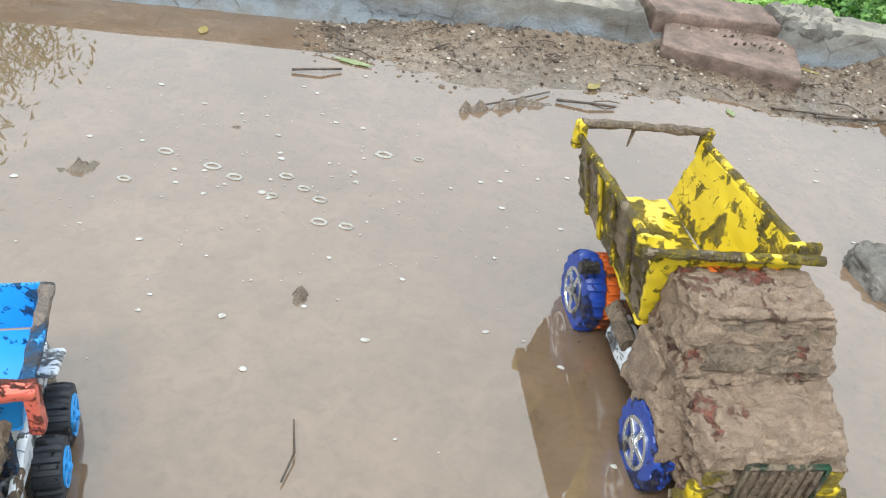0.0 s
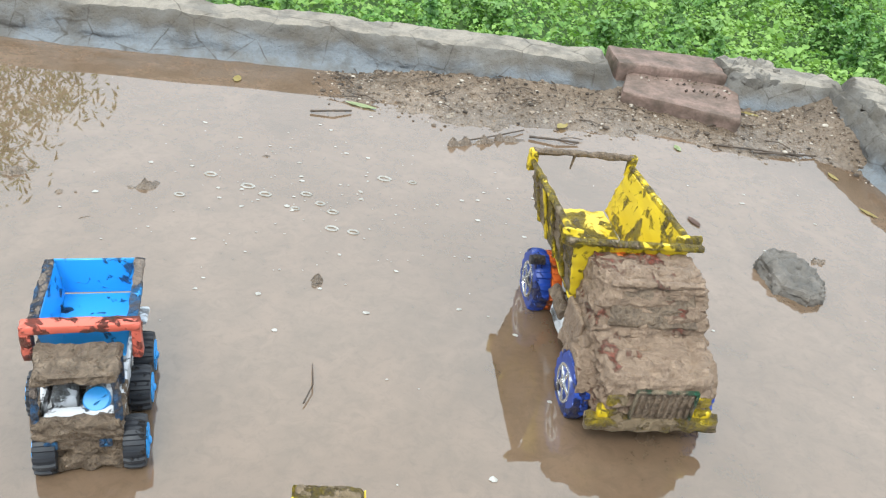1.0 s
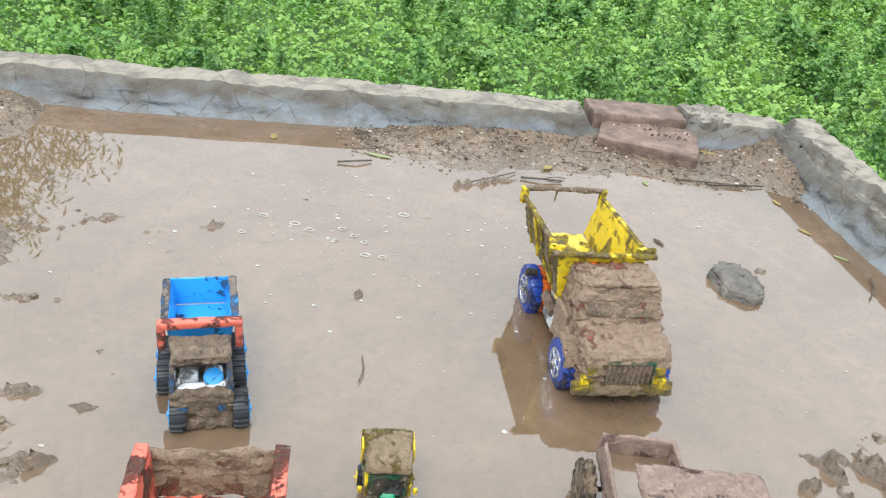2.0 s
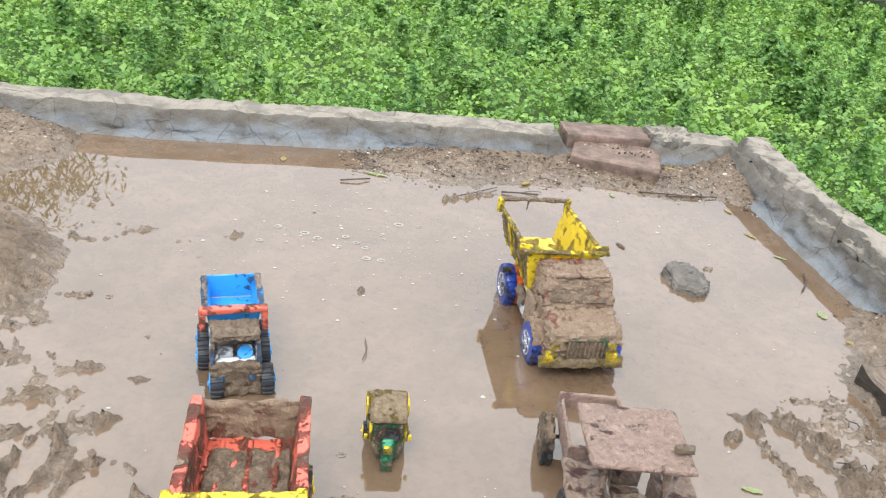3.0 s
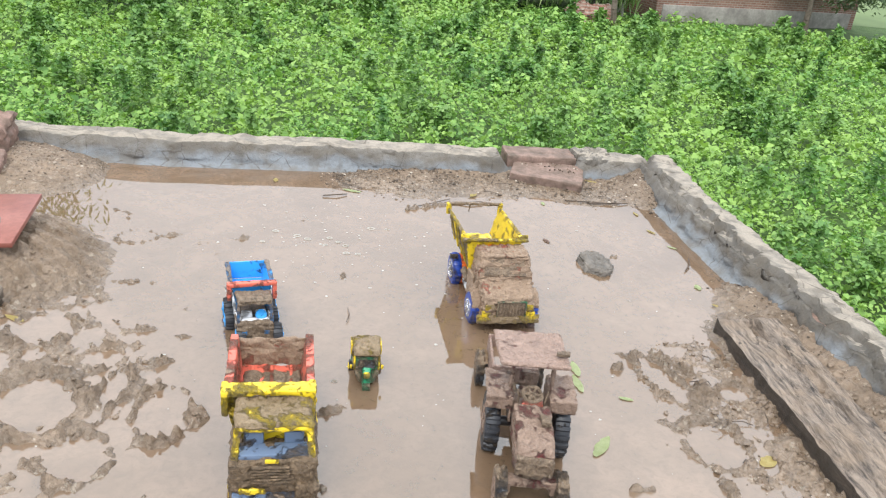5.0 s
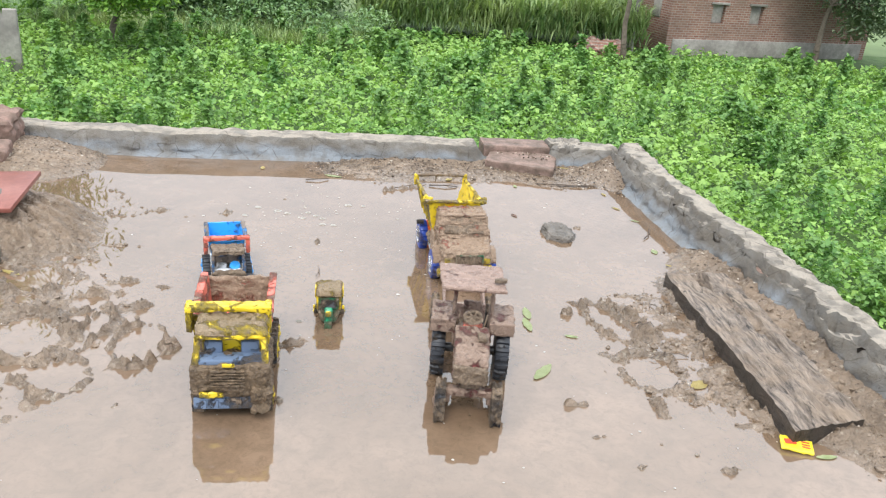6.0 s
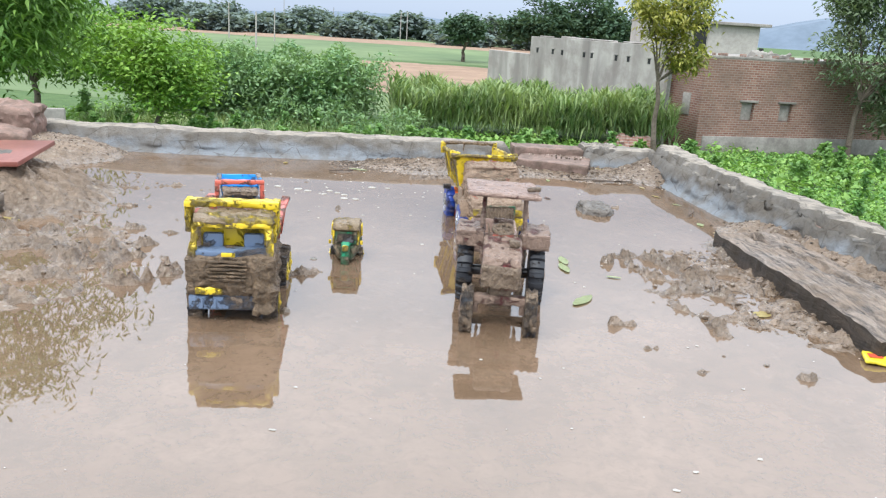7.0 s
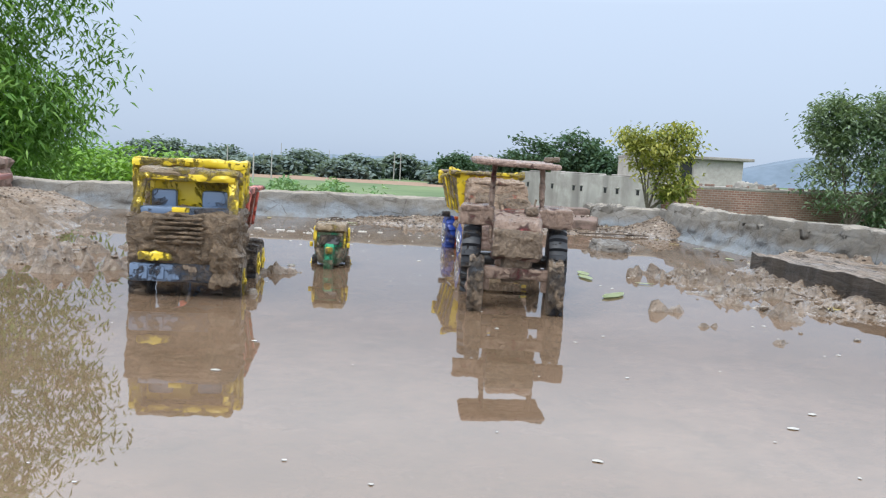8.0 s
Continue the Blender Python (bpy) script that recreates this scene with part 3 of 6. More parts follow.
MAT.update({
    "thicket": foliage_material("feathery_shrub", (0.09, 0.19, 0.08), (0.175, 0.31, 0.135), (0.29, 0.44, 0.20)),
    "cane": foliage_material("cane_blade", (0.09, 0.17, 0.06), (0.20, 0.31, 0.11), (0.36, 0.45, 0.20)),
    "neem": foliage_material("neem_leaf", (0.055, 0.135, 0.028), (0.12, 0.25, 0.05), (0.25, 0.40, 0.085)),
    "airy": foliage_material("grey_green_leaf", (0.085, 0.14, 0.08), (0.145, 0.22, 0.12), (0.23, 0.31, 0.175)),
    "bush": foliage_material("bush_leaf", (0.075, 0.18, 0.03), (0.16, 0.32, 0.05), (0.30, 0.46, 0.09)),
    "gold": foliage_material("yellowing_leaf", (0.14, 0.18, 0.04), (0.28, 0.31, 0.07), (0.48, 0.44, 0.10)),
    "grove": foliage_material("distant_leaf", (0.06, 0.105, 0.065), (0.09, 0.145, 0.09), (0.13, 0.19, 0.12), 0.0),
    # distance haze put into the leaf colour as a pale grey-green
    "haze": foliage_material("haze_tinted_leaf", (0.16, 0.205, 0.20), (0.19, 0.24, 0.225), (0.23, 0.28, 0.255), 0.0),
    "bark": stone_material("bark", (0.10, 0.08, 0.06), (0.19, 0.155, 0.12), 14, 0.9, 0.02),
    "field": stone_material("green_field", (0.10, 0.15, 0.06), (0.16, 0.215, 0.09), 0.05, 0.95, 0.02),
    "earth": stone_material("ploughed_red_earth", (0.24, 0.155, 0.10), (0.32, 0.215, 0.145), 0.3, 0.95, 0.03),
    "plaster": stone_material("stained_plaster", (0.22, 0.20, 0.18), (0.40, 0.37, 0.33), 1.4, 0.9, 0.01),
    "whitewash": stone_material("cream_whitewash", (0.36, 0.335, 0.305), (0.46, 0.43, 0.39), 0.8, 0.85, 0.005),
    # blue-grey base colour stands in for the haze over far hills
    "hill": stone_material("haze_tinted_hill", (0.13, 0.17, 0.22), (0.155, 0.195, 0.245), 0.004, 1.0, 0.01),
})


def brick_material():
    n = Nodes("old_brickwork")
    xyz = n.add("ShaderNodeSeparateXYZ")
    n.link(n.local, xyz.inputs[0])
    flat = n.add("ShaderNodeCombineXYZ")
    n.link(n.maths("ADD", xyz.outputs[0], xyz.outputs[1]), flat.inputs[0])
    n.link(xyz.outputs[2], flat.inputs[1])
    brick = n.add("ShaderNodeTexBrick")
    n.link(flat.outputs[0], brick.inputs["Vector"])
    for key, value in (("Scale", 1.0), ("Mortar Size", 0.012), ("Brick Width", 0.24), ("Row Height", 0.085), ("Bias", -0.1)):
        brick.inputs[key].default_value = value
    brick.inputs["Color1"].default_value = (0.25, 0.118, 0.087, 1)
    brick.inputs["Color2"].default_value = (0.36, 0.20, 0.152, 1)
    brick.inputs["Mortar"].default_value = (0.36, 0.315, 0.27, 1)
    stain = n.ramp(n.noise(0.9, 5, 0.6), (0.38, 0.0), (0.66, 0.6))
    col = n.mix(stain, brick.outputs["Color"], (0.17, 0.125, 0.10))
    nor = n.bump(brick.outputs["Fac"], 0.6, -0.01)
    return n.done(col, 0.92, nor, 0.2)


MAT["brickwork"] = brick_material()


def weed_carpet():
    """Low creeping weeds in uneven cushions, broad-leaved near the house, with taller plants standing out."""
    places, sizes = [], []
    tall = []
    for _ in range(300):
        cy = 2.6 + 25 * rng.uniform(0, 1) ** 1.2
        tall.append((rng.uniform(-4 - 0.42 * cy, 5 + 0.5 * cy), cy, rng.uniform(0.25, 0.95), rng.uniform(0.15, 0.42)))
    for y0, y1, x0, x1, per, size in ((2.0, 6, -5, 6, 820, 0.072), (6, 12, -8, 10, 560, 0.080), (12, 19, -11, 14, 330, 0.10), (19, 28.5, -15, 18, 180, 0.13)):
        count = int((y1 - y0) * (x1 - x0) * per)
        x, y = rng.uniform(x0, x1, count), rng.uniform(y0, y1, count)
        hump = 0.5 + 0.5 * np.sin(x * 1.7 + 1.3 * np.sin(y * 0.9)) * np.sin(y * 1.4 + np.sin(x * 1.1))
        cushion = np.abs(np.sin(x * 4.3 + 1.7 * np.sin(y * 2.3)) * np.sin(y * 4.9 + 1.5 * np.sin(x * 2.9)))
        keep = rng.uniform(0, 1, count) < 0.35 + 0.75 * cushion
        z = GROUND + (0.05 + 0.20 * hump + 0.30 * cushion) * rng.uniform(0.05, 1, count) ** 0.4
        places.append(np.stack([x, y, z], 1)[keep])
        sizes.append((size * np.where(rng.uniform(0, 1, count) < 0.25, 1.4, 0.85) * rng.uniform(0.6, 1.35, count))[keep])
    low = leaves(np.concatenate(places), np.concatenate(sizes), 0.5)
    places, sizes = [], []
    for cx, cy, h, r in tall:
        count = int(240 * (r / 0.3))
        u = rng.uniform(0, 1, count)
        spray = rng.integers(0, 9, count)
        ang = spray * 0.7 + cx * 5 + rng.normal(0, 0.25, count)
        rad = r * rng.uniform(0.1, 1, count) * (1.1 - 0.75 * u)
        places.append(np.stack([cx + rad * np.cos(ang), cy + rad * np.sin(ang), GROUND + 0.15 + h * u], 1))
        sizes.append((0.055 + 0.0035 * cy) * rng.uniform(0.7, 1.3, count))
    tagged(quads_object("weeds", low, MAT["weed"]), "dense low green creeping weeds covering the ground", "weeds", kind="stuff")
    high = leaves(np.concatenate(places), np.concatenate(sizes), 0.5)
    tagged(quads_object("tall_weeds", high, MAT["tall_weed"]), "darker upright weeds standing out of the low ones", "weeds", kind="stuff")


weed_carpet()


def sward(name, x0, x1, y0, y1, count, low, high, size, aspect, tilt, material, label, clump=0.0, rise=None):
    x, y = rng.uniform(x0, x1, count), rng.uniform(y0, y1, count)
    if clump:
        cx, cy = rng.uniform(x0, x1, 160), rng.uniform(y0, y1, 160)
        pick = rng.integers(0, 160, count)
        x, y = cx[pick] + rng.normal(0, clump, count), cy[pick] + rng.normal(0, clump, count)
    top = low + (high - low) * (0.6 + 0.4 * np.sin(x * 0.9 + 0.7 * y) * np.sin(x * 2.3 + 1.0))
    z = GROUND + top * rng.uniform(0.05, 1, count) ** 0.6
    pts = np.stack([x, y, z], 1)
    q = leaves(pts, size * rng.uniform(0.6, 1.3, count), tilt, 0.2, aspect)
    if rise is not None:
        yaw = rng.uniform(0, 2 * np.pi, count)
        pitch = np.clip(rng.normal(rise, 0.25, count), 0.3, 1.5)
        ln = (size * rng.uniform(0.6, 1.3, count))[:, None]
        f = np.stack([np.cos(yaw) * np.cos(pitch), np.sin(yaw) * np.cos(pitch), np.sin(pitch)], 1)
        s = np.stack([-np.sin(yaw), np.cos(yaw), np.zeros(count)], 1) * ln * aspect * 0.5
        droop = np.stack([np.cos(yaw), np.sin(yaw), -0.8 * np.ones(count)], 1) * ln * 0.18
        q = np.stack([pts, pts + f * ln * 0.55 - s, pts + f * ln * 0.9 + droop, pts + f * ln * 0.55 + s], 1)
    return tagged(quads_object(name, q, MAT[material]), label, name.replace("_", " "), kind="stuff")


sward("shrub_thicket", -12.5, -4.9, 26.5, 33, 42000, 1.7, 3.0, 0.21, 0.42, 0.6, "thicket", "tall feathery green shrubs growing in a thicket", 0.55)
sward("young_shrubs", -8, -2.2, 24.5, 26.5, 2500, 0.5, 1.6, 0.16, 0.4, 0.6, "thicket", "young feathery shrubs before the thicket", 0.22)
sward("cane_field", -3.6, 6.6, 27.5, 32, 17000, 1.0, 1.75, 0.75, 0.085, 0.3, "cane", "tall reedy cane with long narrow blades", 0.0, 1.15)
sward("grass_verge", -13, -3, 23.5, 27, 9000, 0.15, 0.45, 0.4, 0.07, 0.3, "cane", "long grass before the shrubs", 0.0, 1.1)


def sheet(name, x0, x1, y0, y1, z, material, label):
    n = 14
    pts = [(x0 + (x1 - x0) * i / n + 1.2 * math.sin(j * 2.1 + i), y0 + (y1 - y0) * j / n + 0.8 * math.sin(i * 1.7 + j), z) for j in range(n + 1) for i in range(n + 1)]
    faces = [(j * (n + 1) + i, j * (n + 1) + i + 1, (j + 1) * (n + 1) + i + 1, (j + 1) * (n + 1) + i) for j in range(n) for i in range(n)]
    return tagged(mesh_object(name, pts, faces, MAT[material]), label, "field", kind="structure")


sheet("field_near", -60, 40, 34, 62, GROUND + 0.01, "field", "green field beyond the shrubs")
sheet("field_red", -17, 8, 46, 84, GROUND + 0.02, "earth", "bare reddish ploughed earth")
sheet("field_far", -260, 160, 88, 420, GROUND + 0.01, "field", "pale green fields stretching far off")
sheet("field_strip", -150, 60, 150, 185, GROUND + 0.03, "earth", "brown strip of earth between far fields")


def tree(name, at, fork, crown, clusters, per, size, material, label, trunk_r=0.12, droop=0.0, spread=0.32, aspect=0.5, limbs=6, lean=(0, 0)):
    """A tree: tapered forking trunk, and a ragged crown of leaf clumps; crown lists centres and radii from the foot."""
    x, y = at
    t = new(name)
    t.matrix_world = pose(x, y, GROUND)
    tagged(t, label, "tree")
    r = random.Random(name + str(at))
    top = Vector((lean[0], lean[1], fork))
    tubes = []
    prev, pr = Vector((0, 0, -0.1)), trunk_r
    for i in range(1, 5):
        q = top * (i / 4) + Vector((r.uniform(-1, 1), r.uniform(-1, 1), 0)) * trunk_r * 0.6
        tubes.append(rod(prev, q, pr, 10, pr * 0.88))
        prev, pr = q, pr * 0.88
    tips = []
    for c, rad in crown:
        c = Vector(c)
        for _ in range(max(2, limbs // len(crown))):
            end = c + Vector((r.uniform(-1, 1) * rad[0], r.uniform(-1, 1) * rad[1], r.uniform(-0.6, 0.8) * rad[2])) * 0.7
            mid = prev.lerp(end, 0.5) + Vector((r.uniform(-1, 1), r.uniform(-1, 1), r.uniform(0, 1))) * rad[0] * 0.15
            tubes += [rod(prev, mid, pr * 0.6, 8, pr * 0.38), rod(mid, end, pr * 0.38, 6, pr * 0.12)]
            for _ in range(3):
                twig = mid.lerp(end, r.uniform(0.2, 1)) + Vector((r.uniform(-1, 1), r.uniform(-1, 1), r.uniform(-0.5, 0.8))) * rad[0] * 0.35
                tubes.append(rod(mid.lerp(end, r.uniform(0.1, 0.8)), twig, pr * 0.14, 5, pr * 0.05))
                tips.append(twig)
            tips.append(end)
    part("trunk", merge(*tubes), MAT["bark"], t)
    pts = []
    for i in range(clusters):
        c, rad = crown[i % len(crown)]
        d = Vector((r.gauss(0, 1), r.gauss(0, 1), r.gauss(0, 1))).normalized() * (r.uniform(0.25, 1) ** 0.5)
        pts.append((c[0] + d.x * rad[0], c[1] + d.y * rad[1], c[2] + d.z * rad[2]))
    pts += [tuple(p) for p in tips]
    centres = np.repeat(np.array(pts), per, 0)
    s = spread * np.array([1, 1, 0.6])
    centres = centres + rng.normal(0, 1, centres.shape) * s
    if droop:
        q = leaves(centres, size * rng.uniform(0.6, 1.3, len(centres)), 0.3, 0.1, aspect)
        q[:, 2, 2] -= droop * size
        q[:, 1, 2] -= droop * size * 0.3
        q[:, 3, 2] -= droop * size * 0.3
    else:
        q = leaves(centres, size * rng.uniform(0.6, 1.3, len(centres)), 0.6, 0.2, aspect)
    crown_ob = quads_object("crown", q, MAT[material])
    crown_ob.parent = t
    return t


tree("neem_tree", (-4.8, 6.0), 3.2, [((0.0, 0, 4.6), (1.5, 1.5, 1.4)), ((0.5, -0.2, 3.95), (0.9, 1.0, 0.7)), ((0.1, 0, 6.0), (1.4, 1.5, 1.0)), ((-0.5, 0, 2.9), (0.7, 0.9, 0.6))], 700, 70, 0.085, "neem", "tall neem tree with drooping narrow leaves", 0.14, 0.55, 0.17, 0.3, 12)
tree("bushy_tree", (-9.4, 21.0), 1.1, [((0.2, 0, 2.5), (1.7, 1.6, 1.2)), ((0.9, -0.4, 1.9), (1.3, 1.2, 0.8)), ((-0.9, 0, 2.9), (1.4, 1.4, 1.1))], 190, 40, 0.17, "bush", "bushy bright green tree beside the shrubs", 0.12, 0.2, 0.26, 0.5, 9, (0.25, 0))
tree("bushy_tree", (-14.5, 24.0), 1.4, [((0, 0, 3.2), (2.2, 2, 1.5)), ((1.4, 0, 2.6), (1.6, 1.4, 1.0))], 170, 40, 0.2, "neem", "darker bushy tree behind the shrubs", 0.14, 0.3, 0.32, 0.45, 8)
tree("yellowing_tree", (5.7, 26.6), 2.6, [((0.1, 0, 4.6), (1.25, 1.1, 0.95)), ((-0.7, 0, 4.9), (0.7, 0.7, 0.5)), ((0.55, 0, 3.5), (0.55, 0.5, 0.7)), ((0.6, 0, 5.0), (0.7, 0.7, 0.6))], 130, 26, 0.17, "gold", "slender tree with yellowing leaves before the brick wall", 0.11, 0.5, 0.2, 0.5, 9, (-0.2, 0))
tree("dark_trunk_tree", (13.4, 29.8), 2.2, [((0.5, 0, 4.0), (2.1, 1.8, 1.7)), ((-0.7, 0, 6.0), (0.9, 0.9, 1.0)), ((1.3, 0, 6.4), (1.3, 1.2, 0.9)), ((1.8, 0, 2.4), (1.7, 1.4, 1.4)), ((2.4, 0, 4.6), (1.6, 1.4, 1.4))], 480, 38, 0.2, "airy", "tall airy tree with feathery grey-green leaves", 0.13, 0.4, 0.28, 0.4, 10)
for i, (gx, gy, gs) in enumerate(((3.6, 84, 1.0), (8.8, 86, 1.15), (12.2, 83, 0.85), (14.5, 60, 0.5))):
    tree("grove_tree", (gx, gy), 2.2 * gs, [((0, 0, 5.3 * gs), (3.0 * gs, 2.6 * gs, 2.0 * gs)), ((1.5 * gs, 0, 4.4 * gs), (2.2 * gs, 2 * gs, 1.6 * gs)), ((-1.6 * gs, 0, 4.3 * gs), (2.0 * gs, 2 * gs, 1.5 * gs))], 120, 30, 0.5, "grove", "dark rounded tree behind the plastered wall", 0.3, 0.2, 0.5, 0.6)
tree("field_tree", (-4.5, 96), 1.6, [((0, 0, 3.8), (2.4, 2.2, 1.6))], 70, 26, 0.5, "grove", "round tree in the far field", 0.25, 0.2, 0.45, 0.6)
far_rng = random.Random(5)
for i in range(30):
    d = -0.46 + 0.56 * (i + far_rng.uniform(0, 0.9)) / 30
    dist = far_rng.uniform(170, 260)
    gs = far_rng.uniform(0.55, 1.5)
    tree("far_tree", (d * dist, dist), 1.8 * gs, [((0, 0, 3.0 * gs), (4.8 * gs, 3 * gs, 2.2 * gs)), ((3.4 * gs, 0, 1.8 * gs), (4.4 * gs, 2 * gs, 1.5 * gs)), ((-3.0 * gs, 0, 1.6 * gs), (4.0 * gs, 2 * gs, 1.4 * gs))], 70, 44, 1.3, "haze", "tree on the far edge of the fields, leaf colour paled for haze", 0.4, 0.1, 0.9, 0.7, 4)


def thing_empty(name, at, turn, label, category):
    ob = new(name)
    ob.matrix_world = pose(*at, 0, 0, turn)
    return tagged(ob, label, category)


def brick_building():
    t = thing_empty("brick_building", (7.9, 29.3, GROUND), 21, "old red brick outbuilding with two small windows", "building")
    m = MAT["brickwork"]
    w, h, d = 8.8, 3.42, 5.0
    holes = ((1.75, 1.55), (3.45, 1.55))
    cuts = [0.0] + [c for hx, _ in holes for c in (hx - 0.28, hx + 0.28)] + [w]
    rows = [0.62, 1.55 - 0.34, 1.55 + 0.34, h]
    pieces = []
    for i in range(len(cuts) - 1):
        for j in range(3):
            if i % 2 == 1 and j == 1:
                continue
            pieces.append(box((cuts[i + 1] - cuts[i], 0.3, rows[j + 1] - rows[j]), ((cuts[i] + cuts[i + 1]) / 2, 0.15, (rows[j] + rows[j + 1]) / 2)))
    for piece in pieces:
        part("wall_section", piece, m, t, smooth=False)
    part("side_wall", box((0.3, d, h), (-0.152, d / 2, h / 2)), m, t, smooth=False)
    part("far_side_wall", box((0.3, d, h), (w + 0.152, d / 2, h / 2)), m, t, smooth=False)
    part("back_wall", box((w - 0.1, 0.3, h), (w / 2, d - 0.16, h / 2)), m, t, smooth=False)
    part("plinth", box((w + 0.1, 0.4, 0.62), (w / 2, 0.16, 0.31), 0.03), MAT["plaster"], t, "crumbling cement plinth")
    part("roof", box((w + 0.3, d, 0.1), (w / 2, d / 2, h + 0.052), 0.02), MAT["plaster"], t)
    for hx, hz in holes:
        win = part("window", box((0.54, 0.05, 0.66), (hx, 0.16, hz), 0.01), MAT["plaster"], t, "small blocked-up window")
        part("lintel", box((0.78, 0.1, 0.08), (hx, -0.02, hz + 0.38), 0.01), MAT["plaster"], win)
    part("window", box((0.05, 0.5, 0.8), (-0.31, 0.9, 1.7), 0.01), MAT["plaster"], t)
    r = random.Random(3)
    for i in range(26):
        part("loose_brick", box((0.23, 0.11, 0.08), (r.uniform(0, w), r.uniform(0.05, 0.25), h + 0.145), 0.01, (0, 0, r.uniform(0, 180)), 1), m, t, smooth=False)
    part("rubble", caked(box((1.6, 0.5, 0.25), (2.6, 0.4, h + 0.14), 0.05), 0.12, 3, 0.12), MAT["plaster"], t)


def plaster_wall():
    t = thing_empty("compound_wall", (6.6, 30.6, GROUND), 0, "long old plastered wall with dark streaks and vent holes", "wall")
    a, b = Vector((0, 0, 0)), Vector((-4.9, 8.4, 0))
    turn = math.degrees(math.atan2(b.y, b.x))
    ln = b.length
    h = 3.72
    body = box((ln, 0.3, h), (ln / 2, 0, h / 2), 0.02, None, 1)
    low = box((4.0, 0.3, 2.9), (ln + 2.0, 0.02, 1.45), 0.02, None, 1)
    for bm, name in ((body, "long_wall"), (low, "low_wall")):
        bmesh.ops.rotate(bm, matrix=Matrix.Rotation(radians(turn), 3, "Z"), verts=bm.verts)
        part(name, bm, MAT["stained"], t, smooth=False)
    for i in range(8):
        for size, off, mat in (((0.15, 0.06, 0.2), 0.14, "dark_hole"), ((0.26, 0.06, 0.04), 0.16, "stained")):
            bm = box(size, (1.0 + i * 1.15 + 0.3 * math.sin(i * 2.7), off, h - 0.62 + (0.14 if mat == "stained" else 0)), 0.008, None, 1)
            bmesh.ops.rotate(bm, matrix=Matrix.Rotation(radians(turn), 3, "Z"), verts=bm.verts)
            part("vent" if mat == "dark_hole" else "vent_hood", bm, MAT[mat], t)
    r = random.Random(8)
    for i in range(6):
        bm = box((r.uniform(0.7, 1.5), 0.28, r.uniform(0.05, 0.15)), (0.8 + i * 1.6 + r.uniform(-0.5, 0.5), 0, h + 0.03), 0.03, None, 1)
        bmesh.ops.rotate(bm, matrix=Matrix.Rotation(radians(turn), 3, "Z"), verts=bm.verts)
        part("coping_stone", bm, MAT["stained"], t)


def streaked_material():
    n = Nodes("streaked_plaster")
    stretch = n.add("ShaderNodeMapping")
    stretch.inputs["Scale"].default_value = (0.7, 0.7, 0.16)
    n.link(n.local, stretch.inputs["Vector"])
    streak = n.noise(1.5, 3, 0.45, stretch.outputs[0], 0.6)
    col = n.mix(n.ramp(streak, (0.42, 0.0), (0.72, 0.8)), (0.43, 0.40, 0.365), (0.12, 0.108, 0.10))
    col = n.mix(n.ramp(n.noise(1.1, 6, 0.65), (0.42, 0.0), (0.62, 0.75)), col, (0.25, 0.22, 0.20))
    return n.done(col, 0.9, n.bump(n.noise(9, 4), 0.4, 0.02), 0.2)


MAT["stained"] = streaked_material()
# near-black colour painted in place of the shade inside openings
MAT["dark_hole"] = stone_material("dark_vent", (0.02, 0.02, 0.02), (0.03, 0.03, 0.03), 8)
brick_building()
plaster_wall()


def white_house():
    t = thing_empty("white_house", (8.3, 45, GROUND), 4, "cream two-storey house with a flat overhanging roof", "house")
    part("wall", box((5.7, 6, 4.9), (2.95, 3, 2.45), 0.02), MAT["whitewash"], t, smooth=False)
    part("roof", box((6.2, 6.6, 0.16), (3.2, 3, 4.99), 0.02), MAT["plaster"], t, "flat concrete roof slab")
    part("stair_tower", box((1.7, 3, 0.3), (0.9, 3, 5.22), 0.02), MAT["whitewash"], t, smooth=False)
    door = part("door", box((0.7, 0.06, 1.7), (2.6, -0.02, 4.1), 0.01), MAT["dark_hole"], t)
    part("door_frame", box((0.9, 0.04, 1.8), (2.6, -0.005, 4.1), 0.01), MAT["plaster"], door)
    part("vent", box((0.26, 0.06, 0.22), (6.0, -0.02, 3.7), 0.01), MAT["dark_hole"], t)


white_house()


def far_shed():
    t = thing_empty("open_shed", (-66, 258, GROUND), 6, "far open shed with a flat pale roof", "shed")
    part("roof", box((16, 8, 0.35), (8, 4, 2.7), 0.05), MAT["whitewash"], t)
    part("back_wall", box((15, 0.3, 2.5), (8, 7, 1.25)), MAT["stained"], t, smooth=False)
    for i in range(4):
        part("post", box((0.3, 0.3, 2.6), (0.6 + i * 4.9, 0.4, 1.3)), MAT["plaster"], t, smooth=False)


far_shed()
for i, (px, py, ph) in enumerate(((-28, 92, 4.2), (-44, 130, 5.5), (-36, 128, 5.0), (-58, 215, 8), (-48, 230, 7), (-24, 190, 6.5), (-22.5, 190, 6.5), (6.2, 28.2, 3.6))):
    pole = part("utility_pole", rod((0, 0, -0.1), (0, 0, ph), 0.12 if i < 7 else 0.08, 8, 0.08 if i < 7 else 0.06), MAT["whitewash" if i < 7 else "plaster"], None)
    pole.matrix_world = pose(px, py, GROUND)
    tagged(pole, "thin pale concrete pole standing in the fields", "pole", "poles in the fields")


